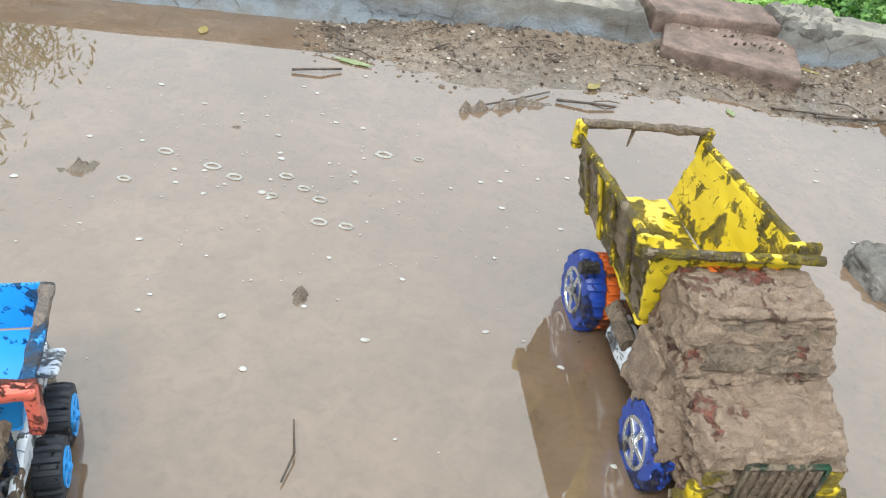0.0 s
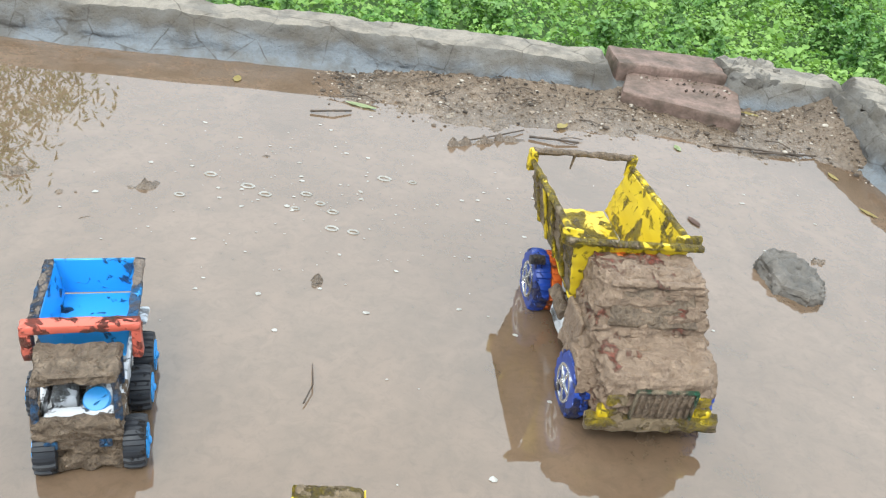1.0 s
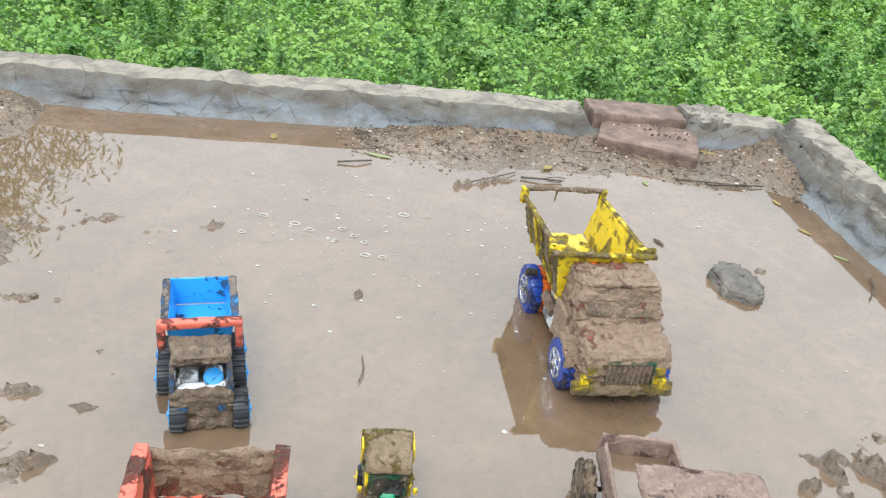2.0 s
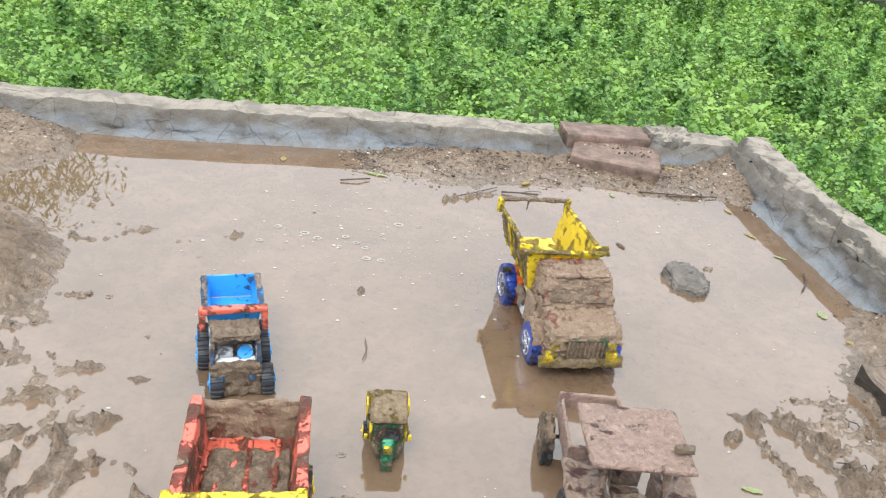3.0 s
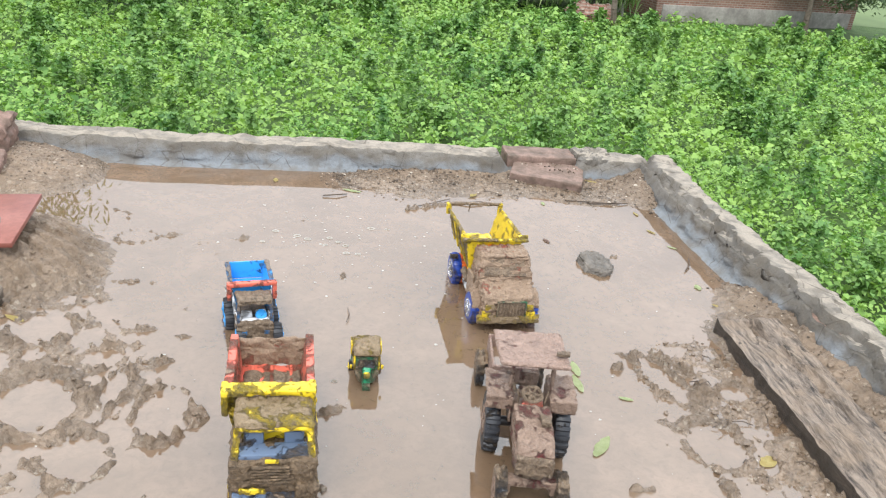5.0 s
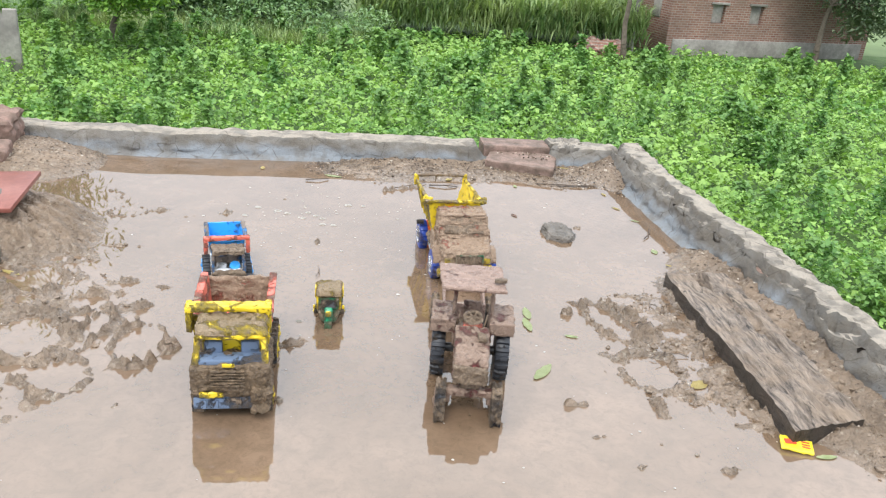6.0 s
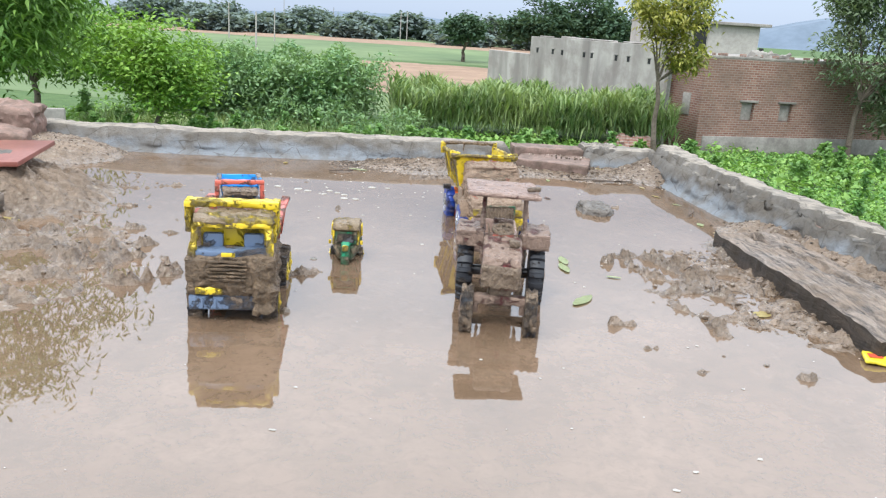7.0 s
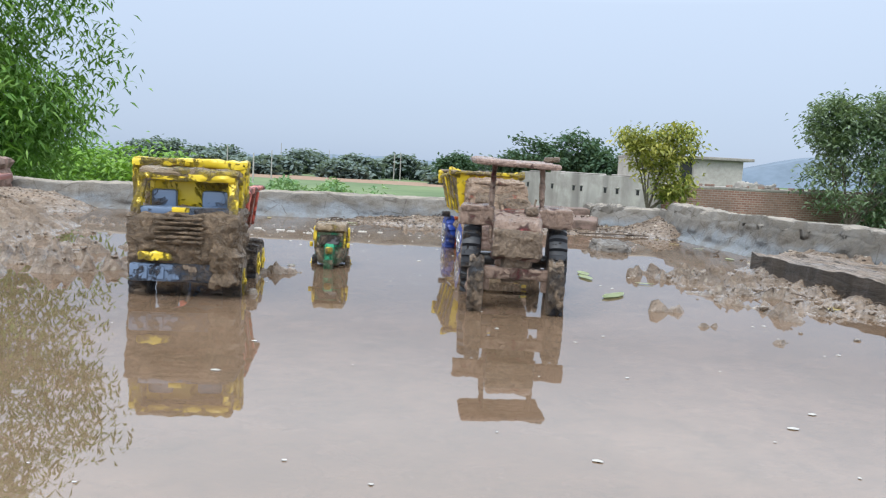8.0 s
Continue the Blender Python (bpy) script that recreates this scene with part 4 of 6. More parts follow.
def hill(name, at, size, label):
    n = 40
    pts, faces = [], []
    for j in range(n + 1):
        for i in range(n + 1):
            u, v = i / n * 2 - 1, j / n * 2 - 1
            e = max(0.0, 1 - u * u - v * v)
            pts.append((at[0] + u * size[0], at[1] + v * size[1], GROUND - 2 + size[2] * e ** 1.3 * (1 + 0.25 * noise.noise((u * 3, v * 3, at[0] * 0.01)))))
    for j in range(n):
        for i in range(n):
            faces.append((j * (n + 1) + i, j * (n + 1) + i + 1, (j + 1) * (n + 1) + i + 1, (j + 1) * (n + 1) + i))
    return tagged(mesh_object(name, pts, faces, MAT["hill"], True), label, "hill", kind="structure")


hill("backdrop_hill", (760, 1900, 0), (330, 200, 75), "hill on the horizon, coloured blue-grey for haze")
hill("backdrop_ridge", (-330, 2100, 0), (500, 200, 24), "low ridge on the horizon, coloured blue-grey for haze")

rubble = part("rubble_mound", caked(box((1.6, 0.9, 0.7), (0, 0, 0.2), 0.2), 0.16, 3.2, 0.14, 3.0), MAT["brickwork"], None)
rubble.matrix_world = pose(5.0, 27.2, GROUND, 0, 0, 12)
tagged(rubble, "heap of brown brick rubble at the foot of the tree", "rubble")
screen_wall = part("garden_wall", box((0.7, 0.2, 1.5), (0, 0, 0.75), 0.03), MAT["plaster"], None)
screen_wall.matrix_world = pose(-10.3, 17.4, GROUND, 0, 0, 20)
tagged(screen_wall, "short pale plastered wall among the bushes", "wall")

# ---- the toys in the puddle ----
YELLOW, RED, ORANGE, BLUE, GREEN = (0.72, 0.52, 0.02), (0.55, 0.045, 0.03), (0.75, 0.16, 0.03), (0.02, 0.25, 0.72), (0.01, 0.26, 0.12)
MAT.update({
    "yellow": splashed("yellow_plastic_muddy", YELLOW, 0.22, mud=(0.20, 0.15, 0.10)),
    "yellow_mud": splashed("yellow_plastic_half_mud", YELLOW, 0.5, mud=(0.33, 0.245, 0.165)),
    "yellow_caked": splashed("yellow_plastic_caked", YELLOW, 0.85),
    "red": splashed("red_plastic_muddy", (0.66, 0.14, 0.09), 0.42, mud=(0.32, 0.235, 0.165)),
    "red_mud": splashed("red_plastic_caked", (0.6, 0.1, 0.06), 1.12, 0.36, 22, mud=(0.34, 0.255, 0.175)),
    "orange": splashed("orange_plastic", ORANGE, 0.25),
    "blue": splashed("sky_blue_plastic", (0.04, 0.33, 0.78), 0.05),
    "blue_mud": splashed("sky_blue_plastic_muddy", (0.03, 0.30, 0.74), 0.75),
    "navy": splashed("dark_blue_tyre", (0.015, 0.05, 0.29), 0.15, 0.38),
    "black": splashed("black_rubber", (0.02, 0.022, 0.028), 0.12, 0.5),
    "black_mud": splashed("black_rubber_caked", (0.02, 0.02, 0.024), 0.68, 0.55),
    "white": splashed("white_plastic", (0.72, 0.73, 0.75), 0.3),
    "grey": splashed("grey_blue_plastic", (0.13, 0.18, 0.27), 0.3),
    "chrome": splashed("chrome_rim", (0.72, 0.72, 0.72), 0.3, 0.15, metal=0.9),
    "green": splashed("green_plastic", GREEN, 0.38),
    "green_mud": splashed("green_plastic_caked", GREEN, 0.75),
    "maroon": splashed("maroon_plastic_muddy", (0.25, 0.03, 0.035), 0.95, 0.4, 30, mud=(0.33, 0.235, 0.175)),
    "dark": splashed("dark_plastic", (0.03, 0.028, 0.03), 0.3),
})


def thing(name, at, turn, label, category, group=""):
    """An empty at a thing's base that carries its parts; it faces local -y."""
    ob = new(name)
    ob.empty_display_size = 0.02
    ob.matrix_world = pose(*at, 0, 0, turn)
    return tagged(ob, label, category, group)


def yellow_dump_truck():
    t = thing("toy_dump_truck", (0.385, 0.558, 0), 12, "mud-caked toy tipper truck with a yellow tub standing in the puddle", "toy truck")
    C = MAT["red_mud"]
    cab = prism([(0.002, 0.03), (0.0, 0.102), (0.022, 0.148), (0.036, 0.154), (0.068, 0.154), (0.078, 0.146), (0.08, 0.03)], 0.06, 0.007, [0.072, 0.067, 0.056, 0.053, 0.053, 0.056, 0.066])
    part("cab", caked(cab, 0.0043, 64, 0.0034), C, t, "cab caked in brown mud over red plastic")
    hood = prism([(-0.056, 0.03), (-0.06, 0.076), (-0.052, 0.086), (0.006, 0.1), (0.006, 0.03)], 0.055, 0.006, [0.057, 0.055, 0.054, 0.062, 0.062])
    part("hood", caked(hood, 0.0041, 66, 0.0034, 2.0), C, t)
    part("windscreen", caked(panel((-0.049, 0.0, 0.108), (0.049, 0.0, 0.108), (0.043, 0.02, 0.142), (-0.043, 0.02, 0.142), 0.006), 0.002, 60, 0.006, 3.0), MAT["cake"], t, "windscreen plastered over with mud")
    visor = rod((-0.05, 0.021, 0.147), (0.05, 0.021, 0.147), 0.004, 10)
    part("visor", caked(visor, 0.0022, 90, 0.006, 4.0), C, t)
    part("roof_front", caked(box((0.085, 0.022, 0.012), (0, 0.070, 0.145), 0.003), 0.0012, 80, 0.008, 1.0), MAT["orange"], t, "bare orange plastic behind the roof")
    for s in (-1, 1):
        arch = [(0.034 * math.cos(a), 0.034 + 0.042 * math.sin(a)) for a in [math.pi * i / 8 for i in range(9)]]
        inner = [(0.028 * math.cos(a), 0.034 + 0.034 * math.sin(a)) for a in [math.pi * i / 8 for i in range(8, -1, -1)]]
        f = prism([(y + 0.0, z) for y, z in arch + inner], 0.011, 0.0015)
        bmesh.ops.translate(f, vec=(s * 0.066, 0, 0), verts=f.verts)
        part("fender", caked(f, 0.002, 80, 0.007, s), C, t)
        part("headlight", caked(box((0.022, 0.006, 0.014), (s * 0.044, -0.059, 0.062), 0.002), 0.0012, 90, 0.006), MAT["yellow_mud"], t, "square headlight smeared with mud")
        part("corner_trim", caked(box((0.02, 0.01, 0.012), (s * 0.05, -0.056, 0.044), 0.002), 0.001, 90, 0.006), MAT["yellow_mud"], t)
        part("door", caked(box((0.004, 0.052, 0.05), (s * 0.0675, 0.042, 0.07), 0.0015), 0.002, 70, 0.007, s), C, t)
    bump = caked(box((0.14, 0.014, 0.018), (0, -0.058, 0.032), 0.004), 0.003, 60, 0.006, 5.0)
    part("bumper", bump, MAT["yellow_caked"], t, "yellow bumper under clinging mud")
    grille = part("grille", box((0.062, 0.006, 0.036), (0.004, -0.06, 0.058), 0.002), MAT["cake"], t)
    frame_bm = merge(*[box(sz, at, 0.0008, None, 1) for sz, at in (((0.066, 0.005, 0.003), (0.004, -0.063, 0.077)), ((0.003, 0.005, 0.036), (-0.028, -0.063, 0.059)), ((0.003, 0.005, 0.036), (0.036, -0.063, 0.059)))])
    part("grille_frame", frame_bm, MAT["green_mud"], grille, "green grille surround showing through mud")
    for i in range(8):
        part("slat", caked(box((0.0035, 0.003, 0.03), (-0.022 + i * 0.0075, -0.0635, 0.058), 0.0008, None, 1), 0.001, 90, 0.01), MAT["cake"], grille)
    for s in (-1, 1):
        add_wheel(t, (s * 0.069, 0.0, 0.029), 0.0355, 0.018, "navy", "chrome", s, 16, 0.0015, 5, 0.6, label="ribbed dark blue wheel")
        add_wheel(t, (s * 0.07, 0.19, 0.029), 0.038, 0.02, "navy", "chrome", s, 16, 0.0015, 5, 0.6, label="ribbed dark blue wheel")
        hub = lathe([(s * 0.046, 0.036), (s * 0.059, 0.036)], (0, 0.19, 0.029), 32)
        blocks = [hub]
        for i in range(26):
            b = box((0.012, 0.003, 0.003), (s * 0.0525, 0, 0.0365), 0.0005, None, 1)
            bmesh.ops.rotate(b, matrix=Matrix.Rotation(2 * math.pi * i / 26, 3, "X"), verts=b.verts)
            bmesh.ops.translate(b, vec=(0, 0.19, 0.029), verts=b.verts)
            blocks.append(b)
        part("inner_wheel", merge(*blocks), MAT["orange"], t, "ribbed orange inner wheel")
        part("side_tank", caked(box((0.018, 0.05, 0.028), (s * 0.055, 0.105, 0.038), 0.003), 0.001, 80, 0.009, s), MAT["white"], t, "white plastic side tank splashed with mud")
        part("tank_lid", caked(rod((s * 0.062, 0.085, 0.053), (s * 0.062, 0.135, 0.055), 0.008, 10), 0.002, 80, 0.008), MAT["cake"], t)
    part("chassis", caked(box((0.06, 0.2, 0.02), (0, 0.16, 0.048), 0.003), 0.001, 60, 0.02), MAT["red"], t)
    part("tail_lamp", rod((-0.09, 0.168, 0.073), (-0.072, 0.168, 0.073), 0.006, 10), MAT["dark"], t)
    # tub
    F, B, lo, hi, ox = 0.083, 0.278, 0.084, 0.154, -0.014
    wb, wt, hf = 0.05, 0.066, 0.164
    tub = part("tub_floor", caked(panel((ox - wb, F, lo), (ox + wb, F, lo), (ox + wb - 0.004, B, lo), (ox - wb + 0.004, B, lo), 0.004), 0.0018, 60, 0.008), MAT["yellow"], t, "yellow tub floor with smears of mud")
    for s in (-1, 1):
        c = [(ox + s * wb, F, lo), (ox + s * wt, F, hf), (ox + s * wt, B, hi - 0.004), (ox + s * wb, B, lo)]
        wall = caked(panel(*(c if s < 0 else c[::-1]), 0.0035), 0.0016, 70, 0.007, s)
        part("tub_side", wall, MAT["yellow_caked" if s < 0 else "yellow"], t)
        part("side_rail", caked(rod((ox + s * wt, F - 0.004, hf + 0.001), (ox + s * wt, B + 0.004, hi - 0.002), 0.004, 8), 0.0012, 80, 0.008, s), MAT["yellow_mud"], t)
        for i in range(4):
            y = F + 0.03 + i * 0.042
            part("rib", caked(panel((ox + s * (wb + 0.003), y, lo), (ox + s * (wt + 0.004), y, hi), (ox + s * (wt + 0.004), y + 0.006, hi), (ox + s * (wb + 0.003), y + 0.006, lo), 0.004), 0.001, 80, 0.012), MAT["yellow_mud"], t)
        part("rear_post", caked(box((0.012, 0.01, 0.03), (ox + s * wt, B + 0.002, hi - 0.002), 0.003, (0, 0, 0)), 0.0012, 80, 0.007), MAT["yellow"], t)
        ear = panel((ox + s * (wt - 0.012), F - 0.006, hf - 0.014), (ox + s * (wt + 0.014), F - 0.008, hf - 0.006), (ox + s * (wt + 0.014), F - 0.002, hf + 0.009), (ox + s * (wt - 0.012), F + 0.004, hf + 0.004), 0.005)
        part("ear", caked(ear, 0.0015, 80, 0.006, s), MAT["yellow"], t)
    part("front_panel", caked(panel((ox - wb, F, lo), (ox + wb, F, lo), (ox + wt, F - 0.012, hf - 0.002), (ox - wt, F - 0.012, hf - 0.002), 0.004), 0.0012, 70, 0.008), MAT["yellow"], t)
    part("front_rail", caked(rod((ox - wt - 0.010, F - 0.014, hf), (ox + wt + 0.012, F - 0.014, hf), 0.0042, 8), 0.0016, 80, 0.007), MAT["yellow_mud"], t)
    part("rear_bar", caked(rod((ox - wt, B + 0.002, hi + 0.01), (ox + wt, B + 0.002, hi + 0.01), 0.0045, 8), 0.002, 70, 0.006), MAT["cake"], t, "rear crossbar coated in mud")
    part("mud_drip", rod((ox - 0.012, B + 0.002, hi + 0.008), (ox - 0.014, B + 0.002, hi - 0.012), 0.0022, 6, 0.001), MAT["cake"], t)


def blue_dump_truck():
    t = thing("toy_dump_truck", (-0.125, 0.35, 0), 19, "small toy tipper truck with a sky-blue tub and muddy cab", "toy truck")
    M = MAT["blue_mud"]
    front = prism([(0.0, 0.001), (0.0, 0.05), (0.006, 0.055), (0.012, 0.052), (0.012, 0.001)], 0.036, 0.002)
    part("cab_front", caked(front, 0.003, 60, 0.005, 1.0), MAT["cake"], t, "cab front smothered in mud")
    part("cab_roof", caked(box((0.068, 0.046, 0.009), (0, 0.032, 0.093), 0.003), 0.003, 70, 0.005, 2.0), MAT["cake"], t, "cab roof with a crust of mud")
    for s in (-1, 1):
        part("pillar", caked(panel((s * 0.034 - 0.003, 0.003, 0.05), (s * 0.034 + 0.003, 0.003, 0.05), (s * 0.032 + 0.003, 0.012, 0.09), (s * 0.032 - 0.003, 0.012, 0.09), 0.005), 0.001, 80, 0.007), M, t)
        part("door", caked(box((0.004, 0.045, 0.036), (s * 0.034, 0.032, 0.034), 0.001), 0.002, 70, 0.006, s), MAT["cake"], t)
        part("rear_pillar", box((0.005, 0.008, 0.045), (s * 0.032, 0.052, 0.07), 0.001), M, t)
        part("chassis_rail", caked(box((0.006, 0.15, 0.02), (s * 0.033, 0.1, 0.042), 0.002), 0.0015, 70, 0.009, s), MAT["white"], t, "white plastic side rail with mud")
        part("mudguard", caked(box((0.014, 0.04, 0.005), (s * 0.042, 0.145, 0.055), 0.002, (-18, 0, 0)), 0.001, 80, 0.009), MAT["white"], t)
        for y, r in ((0.012, 0.023), (0.082, 0.021), (0.13, 0.023)):
            add_wheel(t, (0.045 if s > 0 else (-0.045 if y > 0.02 else -0.028), y, 0.015), r, 0.019, "black", "blue", s, 16, 0.0013, 5, 0.68, label="black tyre on a sky-blue rim")
    part("cab_back", box((0.064, 0.004, 0.05), (0, 0.056, 0.068), 0.001), M, t)
    part("cab_floor", box((0.062, 0.05, 0.006), (0, 0.03, 0.04), 0.001), MAT["white"], t)
    part("dashboard", box((0.056, 0.012, 0.012), (0, 0.016, 0.047), 0.002), MAT["white"], t)
    for s in (-1, 1):
        part("seat", box((0.022, 0.018, 0.016), (s * 0.014, 0.038, 0.05), 0.003), MAT["white"], t)
    ring = bmesh.new()
    bmesh.ops.create_cone(ring, cap_ends=True, segments=18, radius1=0.012, radius2=0.0105, depth=0.004)
    bmesh.ops.rotate(ring, matrix=Matrix.Rotation(radians(35), 3, "X"), verts=ring.verts)
    bmesh.ops.translate(ring, vec=(0.014, 0.024, 0.058), verts=ring.verts)
    part("steering_wheel", ring, MAT["blue"], t)
    for s in (-1, 1):
        part("headlight", box((0.011, 0.003, 0.008), (s * 0.022, -0.003, 0.031), 0.001), MAT["blue_mud"], t)
    part("bumper", caked(box((0.07, 0.008, 0.014), (0, -0.001, 0.008), 0.002), 0.003, 60, 0.005, 6.0), MAT["cake"], t)
    F, B, lo, hi, wb, wt = 0.078, 0.176, 0.062, 0.101, 0.034, 0.04
    part("tub_floor", panel((-wb, F, lo), (wb, F, lo), (wb, B, lo), (-wb, B, lo), 0.003), MAT["blue"], t)
    for s in (-1, 1):
        c = [(s * wb, F, lo), (s * wt, F, hi), (s * wt, B, hi), (s * wb, B, lo)]
        part("tub_side", panel(*(c if s < 0 else c[::-1]), 0.003), MAT["blue"], t)
        part("side_rim", caked(box((0.009, 0.1, 0.006), (s * (wt + 0.002), 0.128, hi), 0.0015), 0.0014, 80, 0.006, s), M, t)
        part("guard_post", caked(box((0.009, 0.014, 0.034), (s * 0.046, 0.071, 0.086), 0.002), 0.0008, 80, 0.009), MAT["red"], t)
    part("tub_back", panel((-wb, B, lo), (wb, B, lo), (wt, B + 0.004, hi), (-wt, B + 0.004, hi), 0.003), MAT["blue"], t)
    part("tub_front", panel((-wb, F, lo), (wb, F, lo), (wt, F - 0.002, hi - 0.006), (-wt, F - 0.002, hi - 0.006), 0.003), MAT["blue"], t)
    part("guard_bar", caked(box((0.1, 0.014, 0.009), (0, 0.07, 0.105), 0.002), 0.0008, 80, 0.009), MAT["red"], t, "orange-red guard bar over the cab")


def rickshaw():
    t = thing("toy_rickshaw", (0.112, 0.247, -0.009), 8, "small green and yellow toy auto rickshaw streaked with mud", "toy rickshaw")
    body = prism([(0.0, 0.014), (0.002, 0.036), (0.01, 0.044), (0.07, 0.044), (0.078, 0.036), (0.078, 0.012)], 0.028, 0.004, [0.014, 0.022, 0.026, 0.029, 0.029, 0.027])
    part("body", caked(body, 0.0015, 80, 0.005), MAT["green_mud"], t)
    hood = prism([(0.01, 0.07), (0.016, 0.079), (0.07, 0.08), (0.078, 0.07), (0.079, 0.044), (0.045, 0.044), (0.04, 0.066), (0.014, 0.066)], 0.027, 0.003, [0.024, 0.025, 0.026, 0.027, 0.028, 0.028, 0.027, 0.025])
    part("hood", caked(hood, 0.0016, 80, 0.005, 2.0), MAT["yellow_caked"], t, "yellow hood with a mud crust")
    for s in (-1, 1):
        part("pillar", rod((s * 0.023, 0.006, 0.042), (s * 0.024, 0.014, 0.068), 0.0022, 8), MAT["yellow"], t)
        part("mirror", box((0.005, 0.004, 0.008), (s * 0.03, 0.01, 0.046), 0.001), MAT["yellow"], t)
        part("hood_stripe", caked(box((0.003, 0.03, 0.022), (s * 0.0285, 0.062, 0.06), 0.001), 0.001, 80, 0.006), MAT["yellow"], t)
        add_wheel(t, (s * 0.028, 0.064, 0.008), 0.014, 0.008, "black_mud", "yellow", s, 12, 0.0008, 4)
    part("windscreen", panel((-0.021, 0.004, 0.044), (0.021, 0.004, 0.044), (0.021, 0.012, 0.066), (-0.021, 0.012, 0.066), 0.002), MAT["green"], t, "glossy green windscreen frame")
    part("screen_glass", panel((-0.016, 0.0025, 0.047), (0.016, 0.0025, 0.047), (0.016, 0.009, 0.062), (-0.016, 0.009, 0.062), 0.001), MAT["dark"], t)
    nose = prism([(-0.014, 0.018), (-0.01, 0.034), (0.004, 0.05), (0.012, 0.044), (0.01, 0.016)], 0.008, 0.003)
    part("nose", caked(nose, 0.001, 80, 0.005), MAT["green"], t)
    part("headlamp", lathe([(-0.006, 0.004), (-0.004, 0.006), (0.004, 0.006), (0.006, 0.004)], (0, -0.008, 0.038), 12), MAT["yellow_mud"], t)
    part("front_guard", caked(lathe([(-0.007, 0.012), (0.007, 0.012)], (0, -0.006, 0.014), 16), 0.001, 80, 0.006), MAT["green_mud"], t)
    part("bench", box((0.044, 0.02, 0.014), (0, 0.06, 0.05), 0.003), MAT["green"], t)


def red_dump_truck():
    t = thing("toy_dump_truck", (0.008, -0.108, 0), 10.5, "mud-coated toy tipper truck with a red tub and yellow cab guard", "toy truck")
    Y = MAT["yellow_mud"]
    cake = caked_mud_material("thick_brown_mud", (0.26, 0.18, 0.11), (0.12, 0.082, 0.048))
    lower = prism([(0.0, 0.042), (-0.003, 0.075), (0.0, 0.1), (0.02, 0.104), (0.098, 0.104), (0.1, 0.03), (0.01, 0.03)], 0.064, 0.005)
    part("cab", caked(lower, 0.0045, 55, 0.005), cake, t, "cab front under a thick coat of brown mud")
    part("cab_roof", caked(box((0.116, 0.075, 0.014), (0, 0.058, 0.146), 0.005), 0.003, 60, 0.005, 2.0), MAT["yellow_caked"], t, "cab roof crusted with mud over yellow")
    for s in (-1, 1):
        part("pillar", caked(panel((s * 0.057 - 0.005, 0.004, 0.1), (s * 0.057 + 0.005, 0.004, 0.1), (s * 0.053 + 0.005, 0.026, 0.144), (s * 0.053 - 0.005, 0.026, 0.144), 0.008), 0.0018, 70, 0.006, s), Y, t)
        part("rear_pillar", caked(box((0.008, 0.03, 0.05), (s * 0.056, 0.08, 0.12), 0.002), 0.0018, 70, 0.007), Y, t)
        part("step", caked(box((0.012, 0.05, 0.024), (s * 0.06, 0.04, 0.028), 0.003), 0.003, 60, 0.006, s), cake, t)
        part("seat", box((0.03, 0.012, 0.026), (s * 0.03, 0.040, 0.115), 0.004), MAT["grey"], t)
    part("cab_back", box((0.100, 0.005, 0.048), (0, 0.052, 0.124), 0.001), MAT["yellow"], t, "yellow plastic rear wall of the cab")
    part("dashboard", box((0.105, 0.03, 0.01), (0, 0.022, 0.103), 0.002), MAT["grey"], t)
    part("windscreen_lip", caked(rod((-0.056, 0.024, 0.144), (0.056, 0.024, 0.144), 0.005, 8), 0.0015, 70, 0.006), MAT["yellow"], t)
    for i in range(6):
        part("grille_slat", caked(box((0.056, 0.006, 0.003), (-0.004, -0.006, 0.068 + i * 0.0055), 0.001, None, 1), 0.0015, 80, 0.008, i), cake, t)
    part("badge", box((0.02, 0.004, 0.006), (-0.002, -0.005, 0.106), 0.001), MAT["yellow"], t)
    part("bumper_trim", caked(box((0.04, 0.005, 0.01), (-0.03, -0.005, 0.05), 0.002), 0.0016, 80, 0.006), MAT["yellow_mud"], t)
    bumper = part("bumper", box((0.11, 0.012, 0.022), (-0.006, 0.004, 0.03), 0.003), MAT["grey"], t, "grey-blue plastic bumper splashed with mud")
    for i in range(5):
        part("bumper_rib", box((0.01, 0.003, 0.016), (-0.044 + i * 0.019, -0.003, 0.03), 0.001, None, 1), MAT["grey"], bumper)
    part("bumper_mud", caked(box((0.03, 0.02, 0.05), (0.048, 0.0, 0.04), 0.008), 0.006, 55, 0.006, 8.0), cake, t)
    for s in (-1, 1):
        add_wheel(t, (s * 0.056, 0.045, 0.016), 0.027, 0.022, "black_mud", "yellow", s, 14, 0.002, 5)
        for y in (0.2, 0.262):
            add_wheel(t, (s * 0.056, y, 0.018), 0.029, 0.024, "black_mud", "yellow", s, 14, 0.002, 5)
    part("chassis", box((0.06, 0.2, 0.02), (0, 0.2, 0.05), 0.003), MAT["grey"], t)
    F, B, lo, hi, wb, wt, ox = 0.115, 0.3, 0.07, 0.125, 0.056, 0.064, -0.010
    part("tub_floor", caked(panel((ox - wb, F, lo), (ox + wb, F, lo), (ox + wb, B, lo), (ox - wb, B, lo), 0.004), 0.003, 50, 0.007), MAT["red"], t, "red tub floor with wet mud in it")
    part("tub_back", caked(panel((ox - wb, B, lo), (ox + wb, B, lo), (ox + wt, B + 0.012, hi - 0.006), (ox - wt, B + 0.012, hi - 0.006), 0.004), 0.004, 50, 0.006), MAT["red_mud"], t)
